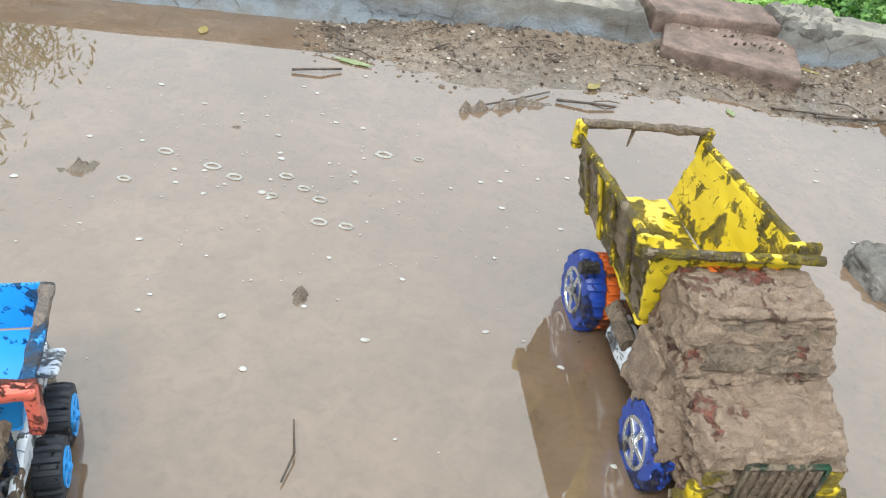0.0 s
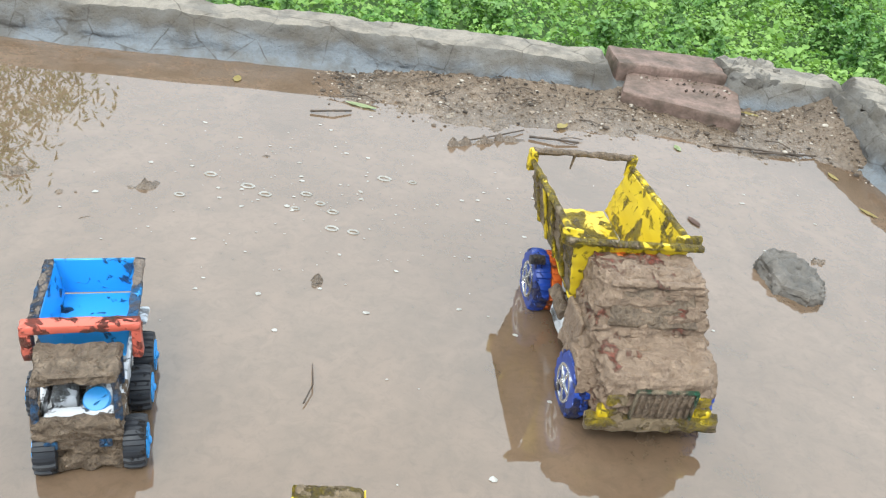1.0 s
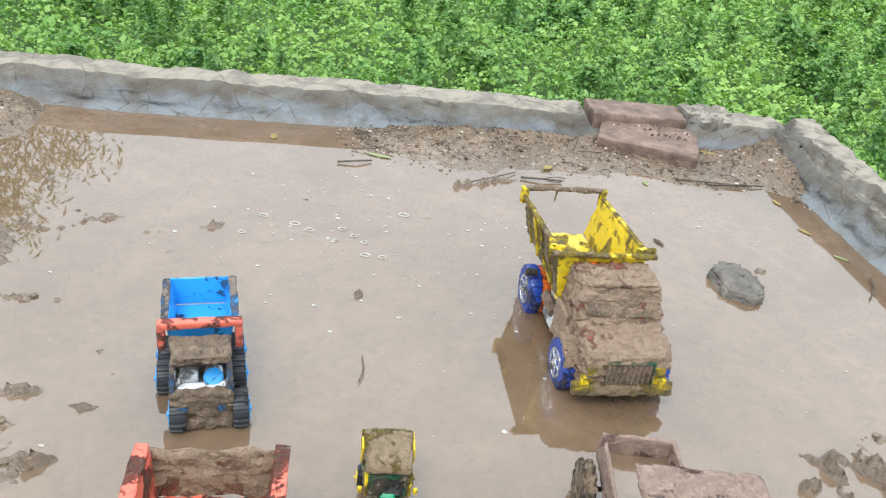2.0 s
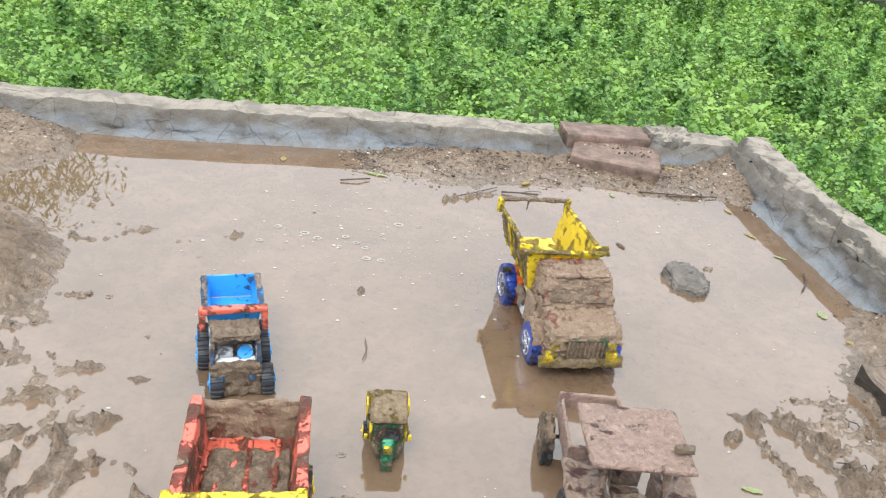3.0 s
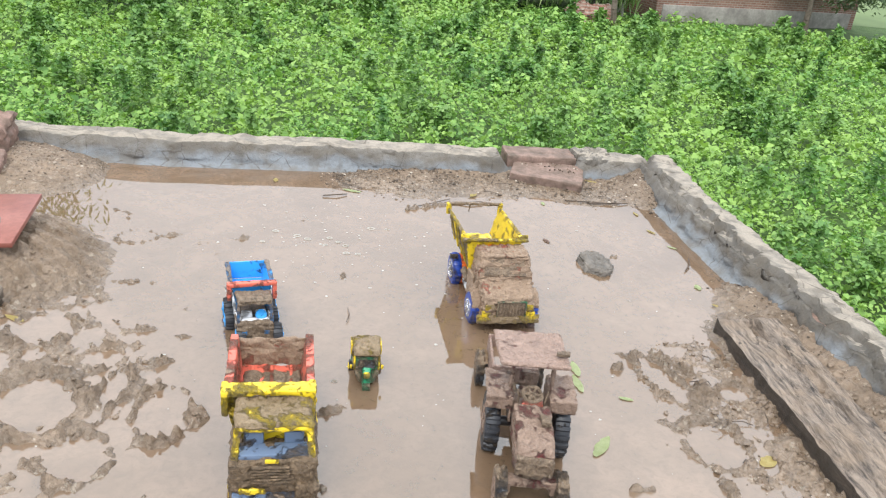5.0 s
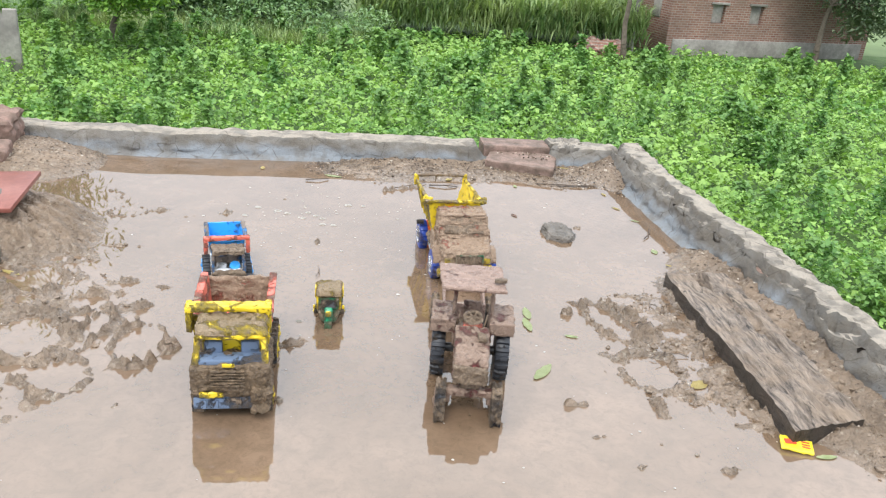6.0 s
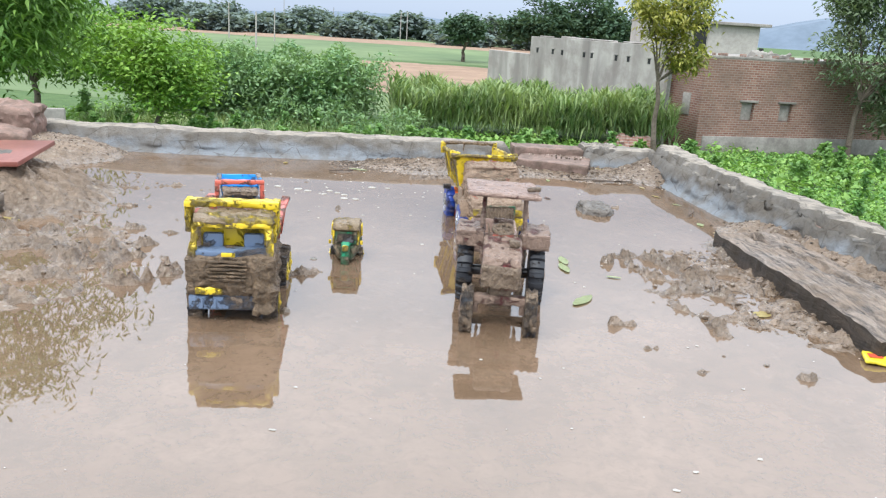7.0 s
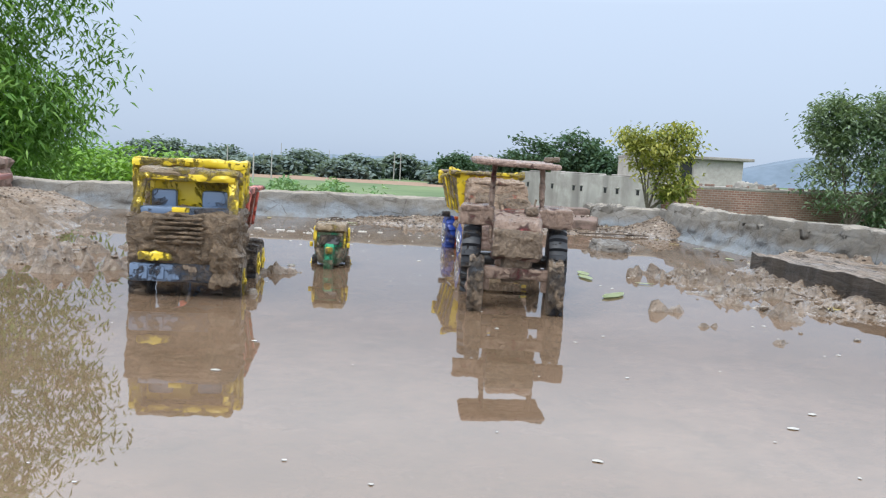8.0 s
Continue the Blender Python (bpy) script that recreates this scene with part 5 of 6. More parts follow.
    for s in (-1, 1):
        c = [(ox + s * wb, F, lo), (ox + s * wt, F, hi), (ox + s * wt, B + 0.012, hi), (ox + s * wb, B, lo)]
        part("tub_side", caked(panel(*(c if s < 0 else c[::-1]), 0.004), 0.0012, 60, 0.008, s), MAT["red"], t)
        part("side_rim", caked(box((0.014, 0.2, 0.007), (ox + s * (wt + 0.002), 0.212, hi + 0.001), 0.002), 0.0012, 60, 0.008, s), MAT["red"], t)
        post = prism([(0.094, 0.112), (0.088, 0.162), (0.116, 0.166), (0.124, 0.112)], 0.005, 0.002)
        bmesh.ops.translate(post, vec=(ox + s * 0.067, 0, 0), verts=post.verts)
        part("guard_side", caked(post, 0.0014, 60, 0.007, s), MAT["yellow"], t)
        for i in range(3):
            y = 0.15 + i * 0.055
            part("rib", box((0.004, 0.007, 0.05), (ox + s * (wt + 0.001), y, 0.096), 0.001, (0, s * 8, 0)), MAT["red"], t)
    for i in range(3):
        part("floor_ridge", caked(box((0.006, 0.17, 0.004), (ox - 0.034 + i * 0.034, 0.208, lo + 0.003), 0.001, None, 1), 0.0015, 60, 0.009, i), MAT["red"], t)
    part("mud_layer", caked(box((0.096, 0.15, 0.005), (ox, 0.20, lo + 0.001), 0.002), 0.006, 34, 0.006, 9.0, -0.1), MAT["cake"], t, "wet mud left in the tub")
    part("guard_bar", caked(box((0.144, 0.026, 0.010), (ox, 0.1, 0.160), 0.003), 0.0022, 50, 0.005, 3.0), MAT["yellow"], t, "yellow guard bar half covered in mud")
    part("front_panel", caked(panel((ox - wb, F, lo), (ox + wb, F, lo), (ox + 0.07, F - 0.008, 0.14), (ox - 0.07, F - 0.008, 0.14), 0.004), 0.001, 60, 0.01), MAT["yellow"], t)


def tractor():
    t = thing("toy_tractor", (0.4065, 0.119, 0), 0, "mud-covered maroon toy tractor with a canopy", "toy tractor")
    M = MAT["maroon"]
    hood = prism([(-0.158, 0.062), (-0.16, 0.1), (-0.152, 0.11), (-0.05, 0.12), (-0.04, 0.11), (-0.04, 0.06)], 0.03, 0.004)
    part("hood", caked(hood, 0.0025, 60, 0.005), M, t, "hood buried in brown mud")
    part("nose", caked(box((0.06, 0.008, 0.034), (0, -0.162, 0.083), 0.003), 0.002, 70, 0.006), MAT["cake"], t)
    part("engine", caked(box((0.034, 0.14, 0.034), (0, -0.085, 0.05), 0.003), 0.003, 60, 0.008), MAT["cake"], t)
    part("front_axle", caked(box((0.088, 0.018, 0.014), (0, -0.152, 0.045), 0.003), 0.001, 60, 0.01), M, t, "maroon front axle beam")
    for s in (-1, 1):
        part("axle_arm", box((0.008, 0.014, 0.026), (s * 0.036, -0.152, 0.036), 0.002), M, t)
    part("gearbox", caked(box((0.05, 0.09, 0.04), (0, -0.005, 0.06), 0.004), 0.002, 60, 0.008), M, t)
    part("rear_axle", rod((-0.06, 0.0, 0.045), (0.06, 0.0, 0.045), 0.009, 12), MAT["dark"], t)
    part("exhaust", caked(box((0.016, 0.024, 0.01), (0.018, -0.09, 0.12), 0.003), 0.002, 70, 0.006), MAT["cake"], t)
    for s in (-1, 1):
        add_wheel(t, (s * 0.0605, 0.0, 0.043), 0.05, 0.026, "black", "maroon", s, 20, 0.003, 6, 0.55, label="large black rear wheel with bar tread")
        add_wheel(t, (s * 0.049, -0.158, 0.026), 0.037, 0.019, "black_mud", "maroon", s, 13, 0.0032, 5, 0.6, True, "knobbly front wheel caked with mud")
        top = caked(box((0.044, 0.082, 0.006), (s * 0.056, 0.004, 0.119), 0.002), 0.0022, 55, 0.005, s)
        part("fender", top, M, t, "flat fender heaped with mud")
        part("fender_front", caked(panel((s * 0.056 - 0.022, -0.036, 0.096), (s * 0.056 + 0.022, -0.036, 0.096), (s * 0.056 + 0.022, -0.036, 0.119), (s * 0.056 - 0.022, -0.036, 0.119), 0.005), 0.0015, 70, 0.006, s), M, t)
        part("fender_side", caked(box((0.005, 0.08, 0.05), (s * 0.034, 0.004, 0.095), 0.002), 0.0015, 70, 0.007, s), M, t)
        part("canopy_post", caked(rod((s * 0.037, -0.006, 0.1), (s * 0.034, 0.004, 0.181), 0.0038, 8), 0.0012, 70, 0.008, s), M, t)
        part("lever", rod((s * 0.02, -0.034, 0.1), (s * 0.026, -0.03, 0.135), 0.0015, 6), MAT["cake"], t)
    part("seat", caked(box((0.034, 0.026, 0.012), (0, 0.018, 0.098), 0.004), 0.0015, 70, 0.007), M, t)
    part("seat_back", caked(box((0.034, 0.008, 0.03), (0, 0.036, 0.115), 0.003), 0.0015, 70, 0.007), M, t)
    part("panel", caked(box((0.036, 0.016, 0.018), (0, -0.042, 0.112), 0.003), 0.001, 70, 0.007), MAT["red"], t, "red dash panel with mud")
    ring = bmesh.new()
    n, m = 24, 8
    vs = [[ring.verts.new(((0.016 + 0.0034 * math.cos(2 * math.pi * j / m)) * math.cos(2 * math.pi * i / n), (0.016 + 0.0034 * math.cos(2 * math.pi * j / m)) * math.sin(2 * math.pi * i / n), 0.0034 * math.sin(2 * math.pi * j / m))) for j in range(m)] for i in range(n)]
    for i in range(n):
        for j in range(m):
            ring.faces.new((vs[i][j], vs[(i + 1) % n][j], vs[(i + 1) % n][(j + 1) % m], vs[i][(j + 1) % m]))
    bars = [box((0.03, 0.005, 0.004), (0, 0, 0), 0.001, (0, 0, a), 1) for a in (0, 60, 120)]
    ring = merge(ring, *bars)
    bmesh.ops.rotate(ring, matrix=Matrix.Rotation(radians(18), 3, "X"), verts=ring.verts)
    bmesh.ops.translate(ring, vec=(0, -0.028, 0.126), verts=ring.verts)
    part("steering_wheel", caked(ring, 0.0012, 80, 0.01), MAT["cake"], t, "steering wheel thick with mud")
    part("steering_column", rod((0, -0.03, 0.129), (0, -0.038, 0.105), 0.003, 8), MAT["cake"], t)
    roof = box((0.122, 0.104, 0.008), (-0.006, 0.022, 0.184), 0.004, (2, 2, 5))
    part("canopy", caked(roof, 0.0014, 45, 0.006), MAT["maroon_top"], t, "flat canopy plastered smooth with mud")
    part("canopy_lump", caked(box((0.022, 0.01, 0.006), (0.046, 0.004, 0.191), 0.002), 0.002, 60, 0.005), MAT["cake"], t)


def trailer():
    t = thing("toy_trailer", (0.392, 0.235, 0), 2, "mud-smeared toy trailer with water in its open box", "toy trailer")
    lo, hi, w, F, B = 0.048, 0.082, 0.041, 0.0, 0.112
    M = MAT["maroon"]
    part("floor", caked(box((0.084, 0.116, 0.006), (0, 0.056, lo), 0.001), 0.0015, 60, 0.008), MAT["cake"], t)
    for s in (-1, 1):
        part("side_board", caked(box((0.005, 0.118, 0.036), (s * w, 0.056, 0.065), 0.0015), 0.001, 70, 0.007, s), MAT["maroon_top"], t)
    part("tail_board", caked(box((0.08, 0.005, 0.036), (0, B, 0.065), 0.0015), 0.001, 70, 0.007, 2), MAT["maroon_top"], t)
    part("head_board", caked(box((0.08, 0.005, 0.036), (0, F, 0.065), 0.0015), 0.001, 70, 0.007, 3), MAT["maroon_top"], t)
    part("puddle", box((0.076, 0.106, 0.002), (0, 0.056, 0.056), 0, None), MAT["water"], t, "muddy water lying in the box")
    part("drawbar", rod((0, 0.0, 0.046), (0.006, -0.07, 0.046), 0.005, 8), MAT["cake"], t)
    part("axle", rod((-0.06, 0.075, 0.032), (0.06, 0.075, 0.032), 0.003, 8), MAT["dark"], t)
    for s in (-1, 1):
        add_wheel(t, (s * 0.058, 0.075, 0.026), 0.034, 0.016, "black_mud", "cake", s, 14, 0.0028, 5, 0.6, True, "knobbly black trailer wheel")


MAT["maroon_top"] = splashed("maroon_plastic_plastered", (0.30, 0.05, 0.05), 1.1, 0.45, 22, mud=(0.37, 0.26, 0.205))
yellow_dump_truck()
blue_dump_truck()
rickshaw()
red_dump_truck()
tractor()
trailer()

# ---- loose things on the roof ----
def timber_material(name, dark, light, crust):
    n = Nodes(name)
    stretch = n.add("ShaderNodeMapping")
    stretch.vector_type = "TEXTURE"
    stretch.inputs["Rotation"].default_value = (0, 0, radians(8))
    stretch.inputs["Scale"].default_value = (0.2, 0.9, 0.2)
    n.link(n.local, stretch.inputs["Vector"])
    grain = n.noise(13, 9, 0.72, stretch.outputs[0], 1.2)
    patch = n.noise(11, 5, 0.6)
    col = n.mix(n.ramp(grain, (0.36, 0.0), (0.62, 1.0)), dark, light)
    col = n.mix(n.ramp(patch, (0.46, 0.0), (0.68, 0.75)), col, crust)
    split = n.noise(5, 6, 0.7, stretch.outputs[0], 2.5)
    col = n.mix(n.ramp(split, (0.36, 0.85), (0.43, 0.0)), col, tuple(c * 0.5 for c in dark))
    nor = n.bump(grain, 1.0, 0.010, n.bump(split, 0.8, 0.012, n.bump(patch, 0.5, 0.006)))
    return n.done(col, n.ramp(patch, (0.3, 0.35), (0.7, 0.8)), nor, 0.4)


MAT.update({
    "timber": timber_material("weathered_timber", (0.045, 0.033, 0.025), (0.36, 0.285, 0.225), (0.32, 0.235, 0.165)),
    # darker timber for the plank's sides: painted shade as well as wet
    "shaded_wet_timber": timber_material("shaded_soaked_timber", (0.02, 0.015, 0.011), (0.085, 0.062, 0.045), (0.06, 0.045, 0.032)),
    "brick": stone_material("worn_red_brick", (0.22, 0.10, 0.075), (0.34, 0.21, 0.165), 30, 0.85, 0.004),
    "brick_muddy": stone_material("muddy_brick", (0.15, 0.10, 0.075), (0.30, 0.19, 0.15), 24, 0.7, 0.005),
    "paver": stone_material("pink_brick_muddy", (0.11, 0.078, 0.058), (0.27, 0.18, 0.145), 26, 0.7, 0.008),
    "board": stone_material("red_laminate_board", (0.21, 0.065, 0.048), (0.29, 0.11, 0.085), 12, 0.35, 0.001),
    "slate": stone_material("wet_dark_stone", (0.09, 0.08, 0.068), (0.19, 0.165, 0.14), 34, 0.45, 0.006),
    "twig": stone_material("wet_twig", (0.05, 0.035, 0.025), (0.12, 0.085, 0.06), 80, 0.6, 0.001),
    "leaf_green": stone_material("fallen_green_leaf", (0.40, 0.46, 0.22), (0.52, 0.57, 0.33), 60, 0.45, 0.001),
    "leaf_yellow": stone_material("fallen_yellow_leaf", (0.46, 0.36, 0.12), (0.56, 0.47, 0.20), 60, 0.5, 0.001),
    "packet": stone_material("yellow_wrapper", (0.75, 0.58, 0.03), (0.80, 0.66, 0.05), 40, 0.25, 0.001),
    "print_red": stone_material("red_print", (0.55, 0.06, 0.03), (0.65, 0.10, 0.05), 90, 0.3, 0.0005),
    "foam": stone_material("pale_foam", (0.36, 0.34, 0.30), (0.56, 0.54, 0.50), 120, 0.4, 0.0005),
})


def pebble_material():
    n = Nodes("mixed_gravel")
    col = n.ramp(n.geo.outputs["Random Per Island"], (0.0, (0.035, 0.025, 0.018)), (0.45, (0.12, 0.085, 0.058)), (0.8, (0.24, 0.18, 0.13)), (1.0, (0.48, 0.42, 0.35)))
    return n.done(col, 0.6, n.bump(n.noise(400, 3), 0.3, 0.001), 0.4)


MAT["gravel"] = pebble_material()


def lone(name, bm, material, label, category, at=(0, 0, 0), turn=(0, 0, 0), group="", smooth=True):
    ob = part(name, bm, material, None, "", smooth)
    ob.matrix_world = pose(*at, *turn)
    return tagged(ob, label, category, group)


# loose bricks at the broken stretch of the parapet
lone("paver", caked(box((0.235, 0.155, 0.048), (0, 0, 0), 0.004), 0.0022, 40, 0.008, 1.0), MAT["paver"], "muddy pinkish brick paver lying on the gravel bank", "brick", (0.578, 1.494, 0.018), (3, 1, -9))
lone("brick", caked(box((0.24, 0.11, 0.07), (0, 0, 0), 0.005), 0.002, 40, 0.009, 2.0), MAT["paver"], "red brick bridging the gap in the parapet", "brick", (0.555, 1.606, 0.03), (0, 0, 9))
lone("cement_lump", caked(box((0.12, 0.13, 0.05), (0, 0, 0), 0.01), 0.01, 20, 0.01, 5.0), MAT["concrete"], "broken lump of grey cement beside the brick", "rubble", (0.745, 1.615, 0.05), (0, 0, 20))

lone("brick", caked(box((0.055, 0.115, 0.05), (0, 0, 0), 0.005), 0.003, 40, 0.008, 6.0), MAT["brick_muddy"], "red brick laid bare in the broken parapet", "brick", (1.136, 0.565, 0.038), (0, 0, 12))

# old timber plank
def plank():
    rows = []
    bm = bmesh.new()
    n, m = 60, 16
    corners = [Vector((0.887, 0.587, 0)), Vector((1.048, 0.622, 0)), Vector((1.118, 0.0, 0)), Vector((0.977, -0.052, 0))]
    for face, z in (("top", 0.036), ("under", -0.012)):
        grid = []
        for j in range(n + 1):
            v = j / n
            a, b = corners[0].lerp(corners[3], v), corners[1].lerp(corners[2], v)
            line = []
            for i in range(m + 1):
                u = i / m
                p = a.lerp(b, u)
                h = z
                if face == "top":
                    crack = max(0.0, 1 - abs(u - 0.55 - 0.12 * math.sin(3.1 * v) - 0.03 * noise.noise((v * 9, 0, 0))) / 0.05) * (1 if 0.0 < v < 0.5 else 0)
                    crack2 = max(0.0, 1 - abs(u - 0.8 + 0.1 * v) / 0.04) * (1 if 0.3 < v < 1 else 0)
                    h += 0.006 * fbm((p.x * 3, p.y * 0.6, 0), 18, 5) - 0.02 * crack - 0.014 * crack2
                    if 0.03 < v < 0.13 and 0.42 < u < 0.62:
                        h -= 0.02
                    h += 0.004 * math.sin(3 * v)
                edge = 0.004 * fbm((p.x, p.y, z), 30, 3)
                line.append(bm.verts.new((p.x + edge, p.y + edge, h)))
            grid.append(line)
        for j in range(n):
            for i in range(m):
                q = (grid[j][i], grid[j + 1][i], grid[j + 1][i + 1], grid[j][i + 1])
                bm.faces.new(q if face == "top" else q[::-1])
        rows.append(grid)
    rim = lambda g: g[0][:-1] + [r[-1] for r in g[:-1]] + g[-1][:0:-1] + [r[0] for r in g[:0:-1]]
    a, b = rim(rows[0]), rim(rows[1])
    for i in range(len(a)):
        # rim faces take the timber with side shade in its colour
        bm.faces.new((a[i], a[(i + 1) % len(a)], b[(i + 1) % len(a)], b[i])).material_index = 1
    bmesh.ops.recalc_face_normals(bm, faces=bm.faces)
    bmesh.ops.translate(bm, vec=(-1.0, -0.27, 0), verts=bm.verts)
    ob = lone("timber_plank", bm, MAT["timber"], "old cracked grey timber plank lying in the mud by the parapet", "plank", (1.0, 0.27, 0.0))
    ob.data.materials.append(MAT["shaded_wet_timber"])
    return ob


plank()

# flat stone in the water and the lump behind it
rock = bmesh.new()
outline = [(-0.05, 0.02), (-0.02, 0.06), (0.012, 0.058), (0.045, 0.012), (0.048, -0.045), (0.012, -0.068), (-0.03, -0.05)]
low = [rock.verts.new((x * 1.05, y * 1.05, -0.014)) for x, y in outline]
high = [rock.verts.new((x * 0.9, y * 0.9, 0.018 + 0.004 * math.sin(9 * x + 30 * y))) for x, y in outline]
rock.faces.new(low[::-1])
rock.faces.new(high)
for i in range(7):
    rock.faces.new((low[i], low[(i + 1) % 7], high[(i + 1) % 7], high[i]))
bmesh.ops.bevel(rock, geom=rock.edges[:], offset=0.004, segments=2, affect="EDGES")
lone("flat_stone", caked(rock, 0.006, 32, 0.005, 2.0), MAT["slate"], "wet dark flat stone lying in the puddle", "stone", (0.652, 0.885, 0.0))

# blocks, board and stump in the corner heap
lone("cement_block", caked(box((0.17, 0.15, 0.10), (0, 0, 0), 0.015), 0.008, 22, 0.012, 1.0), MAT["brick_muddy"], "rough brown cement block on the parapet corner", "block", (-1.125, 1.19, 0.085), (4, 3, 12))
lone("brick", caked(box((0.21, 0.11, 0.07), (0, 0, 0), 0.01), 0.004, 30, 0.01, 3.0), MAT["brick_muddy"], "worn brick leaning on the gravel heap", "brick", (-1.09, 1.02, 0.055), (5, 8, 18))
lone("red_board", box((0.44, 0.25, 0.012), (0, 0, 0), 0.002), MAT["board"], "dark red laminated board propped on bricks", "board", (-0.93, 0.592, 0.086), (3, -2, 11))
lone("brick", caked(box((0.16, 0.10, 0.045), (0, 0, 0), 0.01), 0.004, 30, 0.01, 4.0), MAT["slate"], "dark muddy brick under the board", "brick", (-0.84, 0.60, 0.075), (0, 0, 25))
lone("wood_stub", caked(box((0.14, 0.06, 0.05), (0, 0, 0), 0.01), 0.004, 30, 0.01, 5.0), MAT["timber"], "short wet wood stub sunk in the mud", "wood", (-0.74, 0.40, 0.025), (0, 6, -12))


def ground_at(x, y):
    return max(0.0, mud_height(x, y))


# gravel and grit
def stones(name, spots, label, material="gravel"):
    base = bmesh.new()
    bmesh.ops.create_icosphere(base, subdivisions=1, radius=1)
    bv = np.array([v.co[:] for v in base.verts])
    bf = np.array([[v.index for v in f.verts] for f in base.faces])
    base.free()
    verts, faces = [], []
    r = np.random.default_rng(11)
    for i, (x, y, s) in enumerate(spots):
        squash = np.array([r.uniform(0.7, 1.4), r.uniform(0.7, 1.2), r.uniform(0.4, 0.8)]) * s
        v = bv * squash * r.uniform(0.8, 1.2, (len(bv), 1))
        a = r.uniform(0, 6.3)
        rot = np.array([[math.cos(a), -math.sin(a), 0], [math.sin(a), math.cos(a), 0], [0, 0, 1]])
        verts.append(v @ rot.T + np.array([x, y, ground_at(x, y) + 0.15 * s]))
        faces.append(bf + i * len(bv))
    return tagged(mesh_object(name, np.concatenate(verts).tolist(), np.concatenate(faces).tolist(), MAT[material], False), label, "gravel", kind="stuff")


grit = random.Random(21)
spots = []
while len(spots) < 5200:
    zone = grit.random()
    if zone < 0.55:
        x = grit.uniform(-0.15, 0.93)
        y = back_edge(x) - abs(grit.gauss(0, 0.11)) + 0.01
    elif zone < 0.75:
        x, y = grit.gauss(-1.0, 0.16), grit.gauss(1.12, 0.12)
        y = min(y, back_edge(x))
    elif zone < 0.9:
        y = grit.uniform(-0.2, 0.7)
        x = right_edge(y) - abs(grit.gauss(0, 0.22))
    else:
        y = grit.uniform(0.6, 1.45)
        x = right_edge(y) - abs(grit.gauss(0, 0.04))
    if mud_height(x, y) > -0.004:
        spots.append((x, y, 0.0011 + 0.003 * grit.random() ** 3 + (0.004 if grit.random() < 0.02 else 0)))
stones("gravel", spots, "small wet pebbles, grit and brick crumbs on the mud banks")

clod = []
while len(clod) < 900:
    if grit.random() < 0.5:
        x, y = grit.gauss(-0.55, 0.28), grit.gauss(0.25, 0.32)
    else:
        x, y = grit.gauss(0.92, 0.14), grit.gauss(0.22, 0.2)
    if mud_height(x, y) > -0.002 and x < right_edge(y):
        clod.append((x, y, 0.002 + 0.006 * grit.random() ** 3))
stones("mud_clods", clod, "small clods of wet brown mud", "mud")


# twigs and straw caught on the bank
def twig(points, r):
    pieces = [rod(a, b, r, 6, r * 0.8) for a, b in zip(points, points[1:])]
    lone("twig", merge(*pieces), MAT["twig"], "thin wet dark twig on the bank of the puddle", "twig", group="twigs on the bank")


for (x0, y0), (x1, y1), r in (((0.624, 1.33), (0.80, 1.345), 0.002), ((0.70, 1.325), (0.83, 1.36), 0.0022), ((0.15, 1.15), (0.26, 1.245), 0.0016), ((-0.117, 1.17), (-0.05, 1.20), 0.0022), ((0.045, 0.47), (0.04, 0.53), 0.0009), ((0.93, 0.98), (0.90, 0.90), 0.002), ((0.27, 1.22), (0.36, 1.23), 0.0025)):
    twig([(x0, y0, 0.004), ((x0 + x1) / 2 + 0.006, (y0 + y1) / 2 - 0.004, 0.007), (x1, y1, 0.004)], r)
for _ in range(70):
    x = grit.uniform(-0.12, 0.9)
    y = back_edge(x) - abs(grit.gauss(0, 0.09)) - 0.01
    a, ln = grit.uniform(0, 3.14), grit.uniform(0.015, 0.06)
    if grit.random() < 0.3:
        x, y = grit.uniform(0.78, 1.0), grit.uniform(0.05, 0.5)
    z = ground_at(x, y) + 0.003
    dx, dy = math.cos(a) * ln / 2, math.sin(a) * ln / 2
    twig([(x - dx, y - dy, z), (x + 0.15 * dy, y - 0.15 * dx, z + 0.004), (x + dx, y + dy, ground_at(x + dx, y + dy) + 0.003)], grit.uniform(0.0007, 0.0016))


# fallen leaves
def leaf(x, y, ln, turn, material, label, width=0.4, curl=0.03):
    bm = bmesh.new()
    n = 8
    rows = []
    for i in range(n + 1):
        u = i / n
        w = ln * width * 0.5 * math.sin(math.pi * min(1, u * 0.92 + 0.06)) ** 0.8
        up = curl * ln * (u - 0.5) ** 2
        rows.append([bm.verts.new((-w * (1 + 0.15 * math.sin(i * 2.3)), (u - 0.5) * ln, up + 0.012 * ln)), bm.verts.new((0, (u - 0.5) * ln, up)), bm.verts.new((w, (u - 0.5) * ln, up + 0.012 * ln))])
    for a, b in zip(rows, rows[1:]):
        for i in range(2):
            bm.faces.new((a[i], a[i + 1], b[i + 1], b[i]))
    solid = bmesh.ops.solidify(bm, geom=bm.faces[:], thickness=0.0006)
    lone("fallen_leaf", bm, MAT[material], label, "leaf", (x, y, ground_at(x, y) + 0.0016), (0, 0, turn), "leaves fallen in the mud")


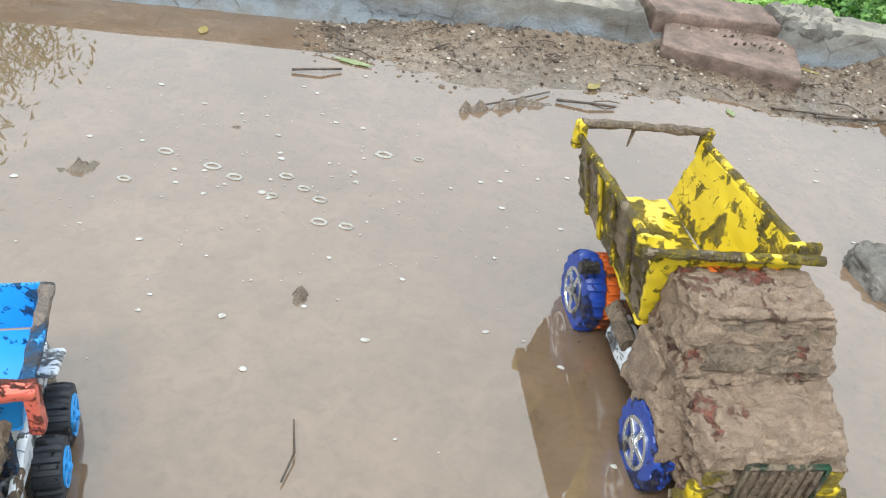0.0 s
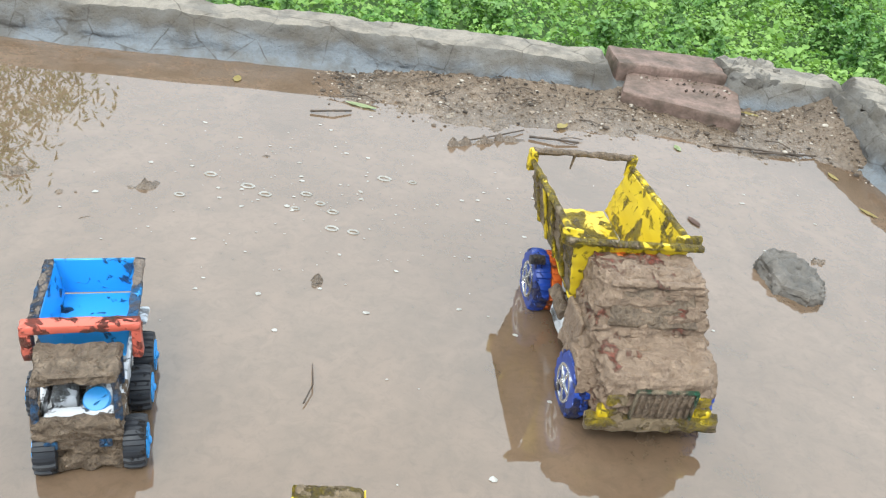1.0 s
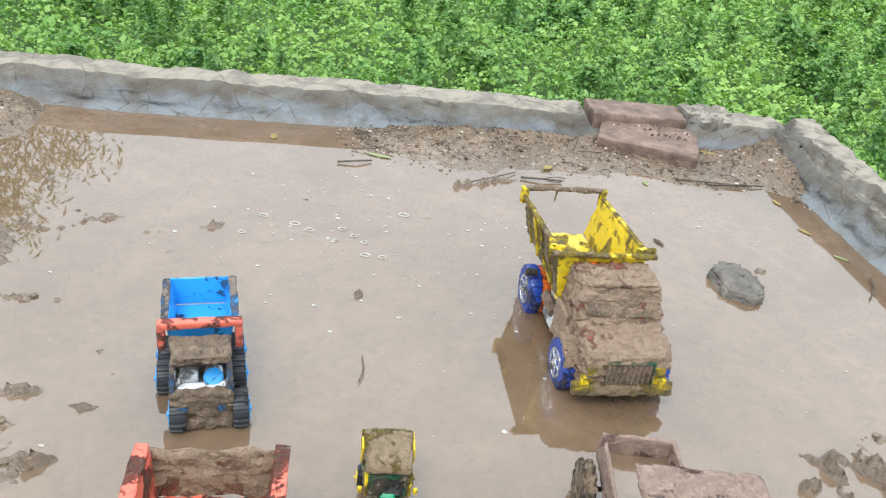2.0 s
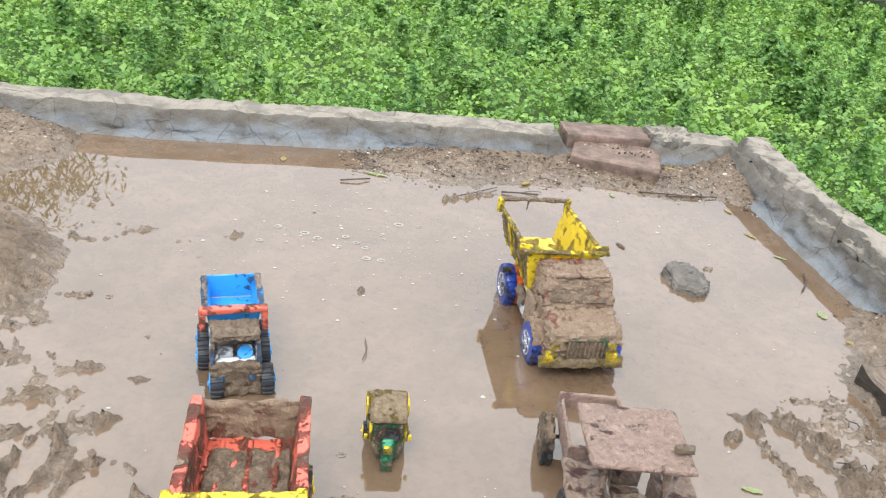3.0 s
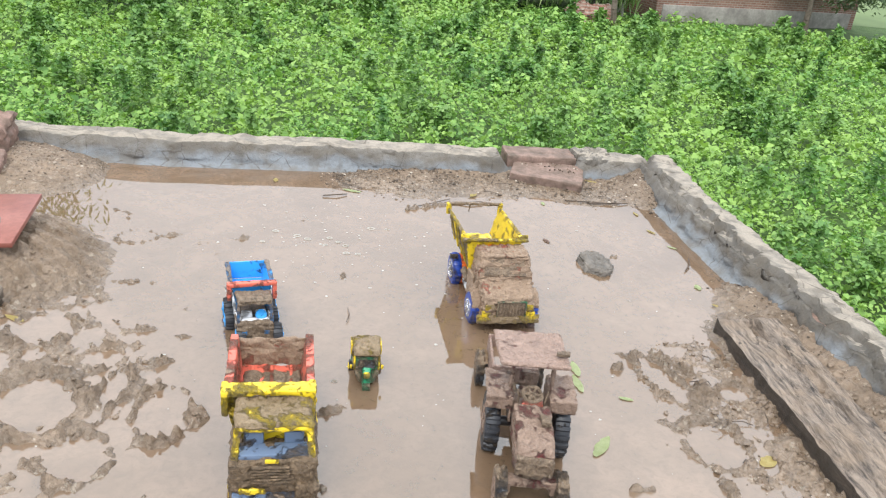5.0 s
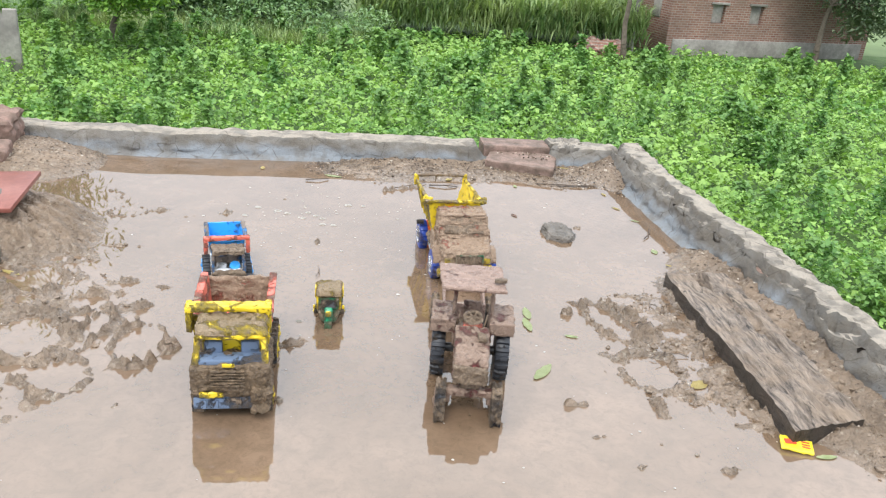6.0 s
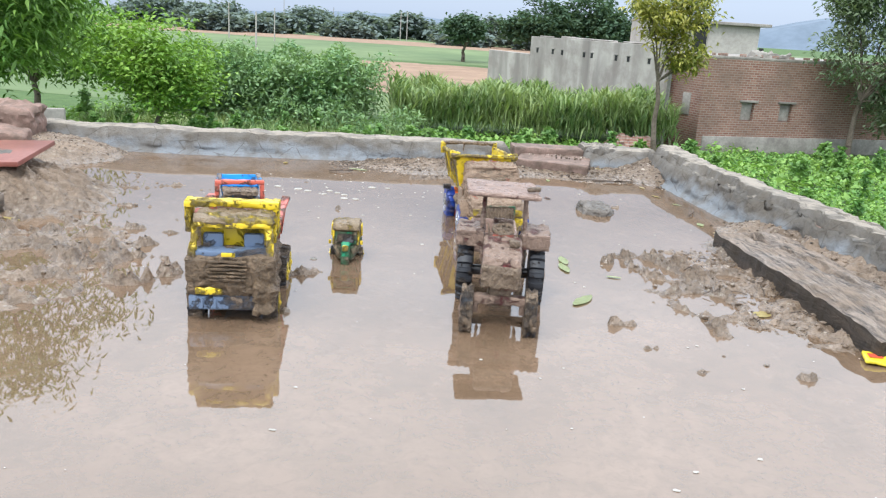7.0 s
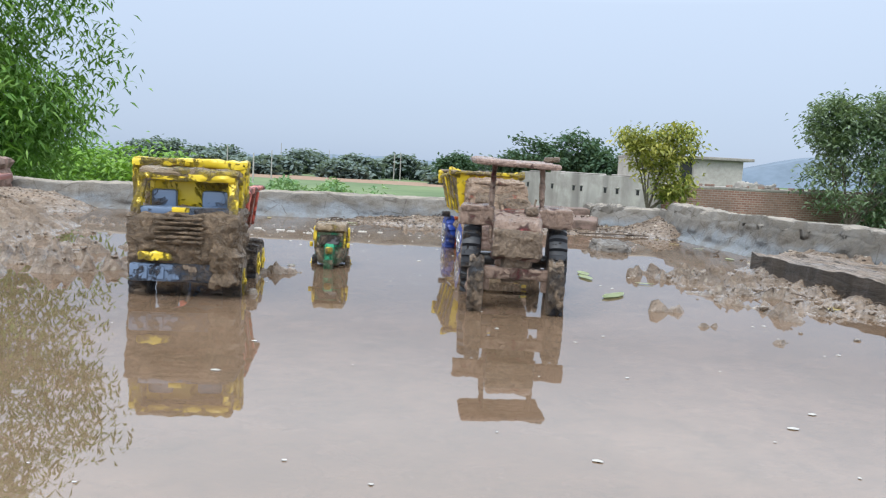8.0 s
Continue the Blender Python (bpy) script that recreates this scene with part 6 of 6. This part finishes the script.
G, Y = "leaf_green", "leaf_yellow"
for x, y, ln, turn, mat, width in (
    (0.537, 0.375, 0.055, 8, G, 0.34), (0.535, 0.322, 0.06, 12, G, 0.3), (0.555, 0.128, 0.07, -30, G, 0.32), (0.627, 0.284, 0.03, 80, G, 0.35),
    (0.912, 0.813, 0.03, 5, G, 0.6), (0.931, 0.715, 0.022, 60, Y, 0.5), (0.94, 0.323, 0.04, 30, Y, 0.3), (0.862, 0.13, 0.045, -50, Y, 0.6),
    (1.03, -0.075, 0.04, -80, G, 0.3), (-0.276, 1.262, 0.03, 10, Y, 0.5), (-0.04, 1.236, 0.06, 80, G, 0.25), (0.332, 1.295, 0.035, -30, Y, 0.5),
    (0.86, 1.15, 0.035, 40, Y, 0.3), (0.90, 1.05, 0.03, 60, G, 0.3), (0.84, 1.28, 0.03, 20, Y, 0.35), (0.72, 1.50, 0.06, 70, Y, 0.25),
    (0.535, 1.01, 0.03, 30, "brick_muddy", 0.4), (0.55, 1.29, 0.025, 10, G, 0.5), (-0.62, 0.36, 0.05, 70, Y, 0.3),
):
    leaf(x, y, ln, turn, mat, "pale green fallen leaf lying in the mud" if mat == G else "yellowed fallen leaf lying in the mud", width)

# snack wrapper
wrapper = lone("wrapper", caked(box((0.055, 0.036, 0.005), (0, 0, 0), 0.0015), 0.0015, 60, 0.005), MAT["packet"], "crumpled yellow plastic wrapper with a red print", "wrapper", (0.985, -0.053, ground_at(0.985, -0.053) + 0.006), (4, 2, -12))
part("print_patch", box((0.02, 0.012, 0.0012), (-0.012, 0.002, 0.0038), 0.0004, (0, 0, 12), 1), MAT["print_red"], wrapper, "red printed patch")
for i in range(3):
    part("print_bar", box((0.014, 0.0025, 0.001), (0.014, 0.008 - i * 0.007, 0.0038), 0.0003, None, 1), MAT["print_red"], wrapper)

# foam flecks and bubble rings on the water
flecks, fleck_faces = [], []
k = 0
while k < 300:
    x, y = grit.uniform(-0.55, 0.9), grit.uniform(-0.75, 1.2)
    if grit.random() < 0.45:
        x, y = grit.gauss(-0.05, 0.14), grit.gauss(0.86, 0.12)
    if mud_height(x, y) > -0.004:
        continue
    s = 0.0008 + 0.0028 * grit.random() ** 3
    sides = 7
    start = len(flecks)
    for i in range(sides):
        q = s * grit.uniform(0.6, 1.3)
        flecks.append((x + q * math.cos(6.283 * i / sides) * 1.3, y + q * math.sin(6.283 * i / sides), 0.0006))
    flecks.append((x, y, 0.0006 + s * 0.35))
    fleck_faces += [(start + i, start + (i + 1) % sides, start + sides) for i in range(sides)]
    k += 1
tagged(mesh_object("foam_flecks", flecks, fleck_faces, MAT["foam"]), "tiny pale foam flecks floating on the puddle", "foam", kind="stuff")
for x, y, s in ((0.046, 0.977, 0.012), (-0.008, 0.853, 0.009), (-0.03, 0.87, 0.008), (-0.055, 0.89, 0.009), (-0.14, 0.885, 0.011), (-0.11, 0.87, 0.01), (-0.06, 0.845, 0.007), (0.03, 0.81, 0.009), (0.09, 0.98, 0.007), (-0.2, 0.9, 0.01), (-0.22, 0.83, 0.008), (0.05, 0.25, 0.007), (0.0, 0.81, 0.01)):
    ring = bmesh.new()
    n = 18
    s *= 0.75
    a = [ring.verts.new((s * (1.25 + 0.15 * math.sin(i * 2.1)) * math.cos(6.283 * i / n), s * 0.8 * math.sin(6.283 * i / n), 0.0003)) for i in range(n)]
    b = [ring.verts.new((v.co.x * 0.86, v.co.y * 0.86, 0.0022)) for v in a]
    c = [ring.verts.new((v.co.x * 0.7, v.co.y * 0.7, 0.0003)) for v in a]
    for p, q in ((a, b), (b, c)):
        for i in range(n):
            ring.faces.new((p[i], p[(i + 1) % n], q[(i + 1) % n], q[i]))
    lone("foam_ring", ring, MAT["foam"], "small ring of pale froth floating on the puddle", "foam", (x, y, 0), group="froth rings")

crumbs = []
for i in range(60):
    u, v = grit.uniform(-0.1, 0.1), grit.uniform(-0.01, 0.068)
    a = radians(-9)
    crumbs.append((0.578 + u * math.cos(a) - v * math.sin(a), 1.494 + u * math.sin(a) + v * math.cos(a), grit.uniform(0.0015, 0.0045)))


def litter(name, spots, z, label):
    verts, faces = [], []
    for x, y, s in spots:
        k = len(verts)
        verts += [(x - s, y, z), (x, y - s * 0.8, z + s * 0.2), (x + s, y + s * 0.2, z), (x, y + s, z - s * 0.1), (x + s * 0.2, y, z + s * 1.1), (x, y, z - s)]
        for i in range(4):
            faces += [(k + i, k + (i + 1) % 4, k + 4), (k + (i + 1) % 4, k + i, k + 5)]
    return tagged(mesh_object(name, verts, faces, MAT["gravel"]), label, "gravel", kind="stuff")


litter("paver_grit", crumbs, 0.045, "grit and pebbles scattered on the loose paver")
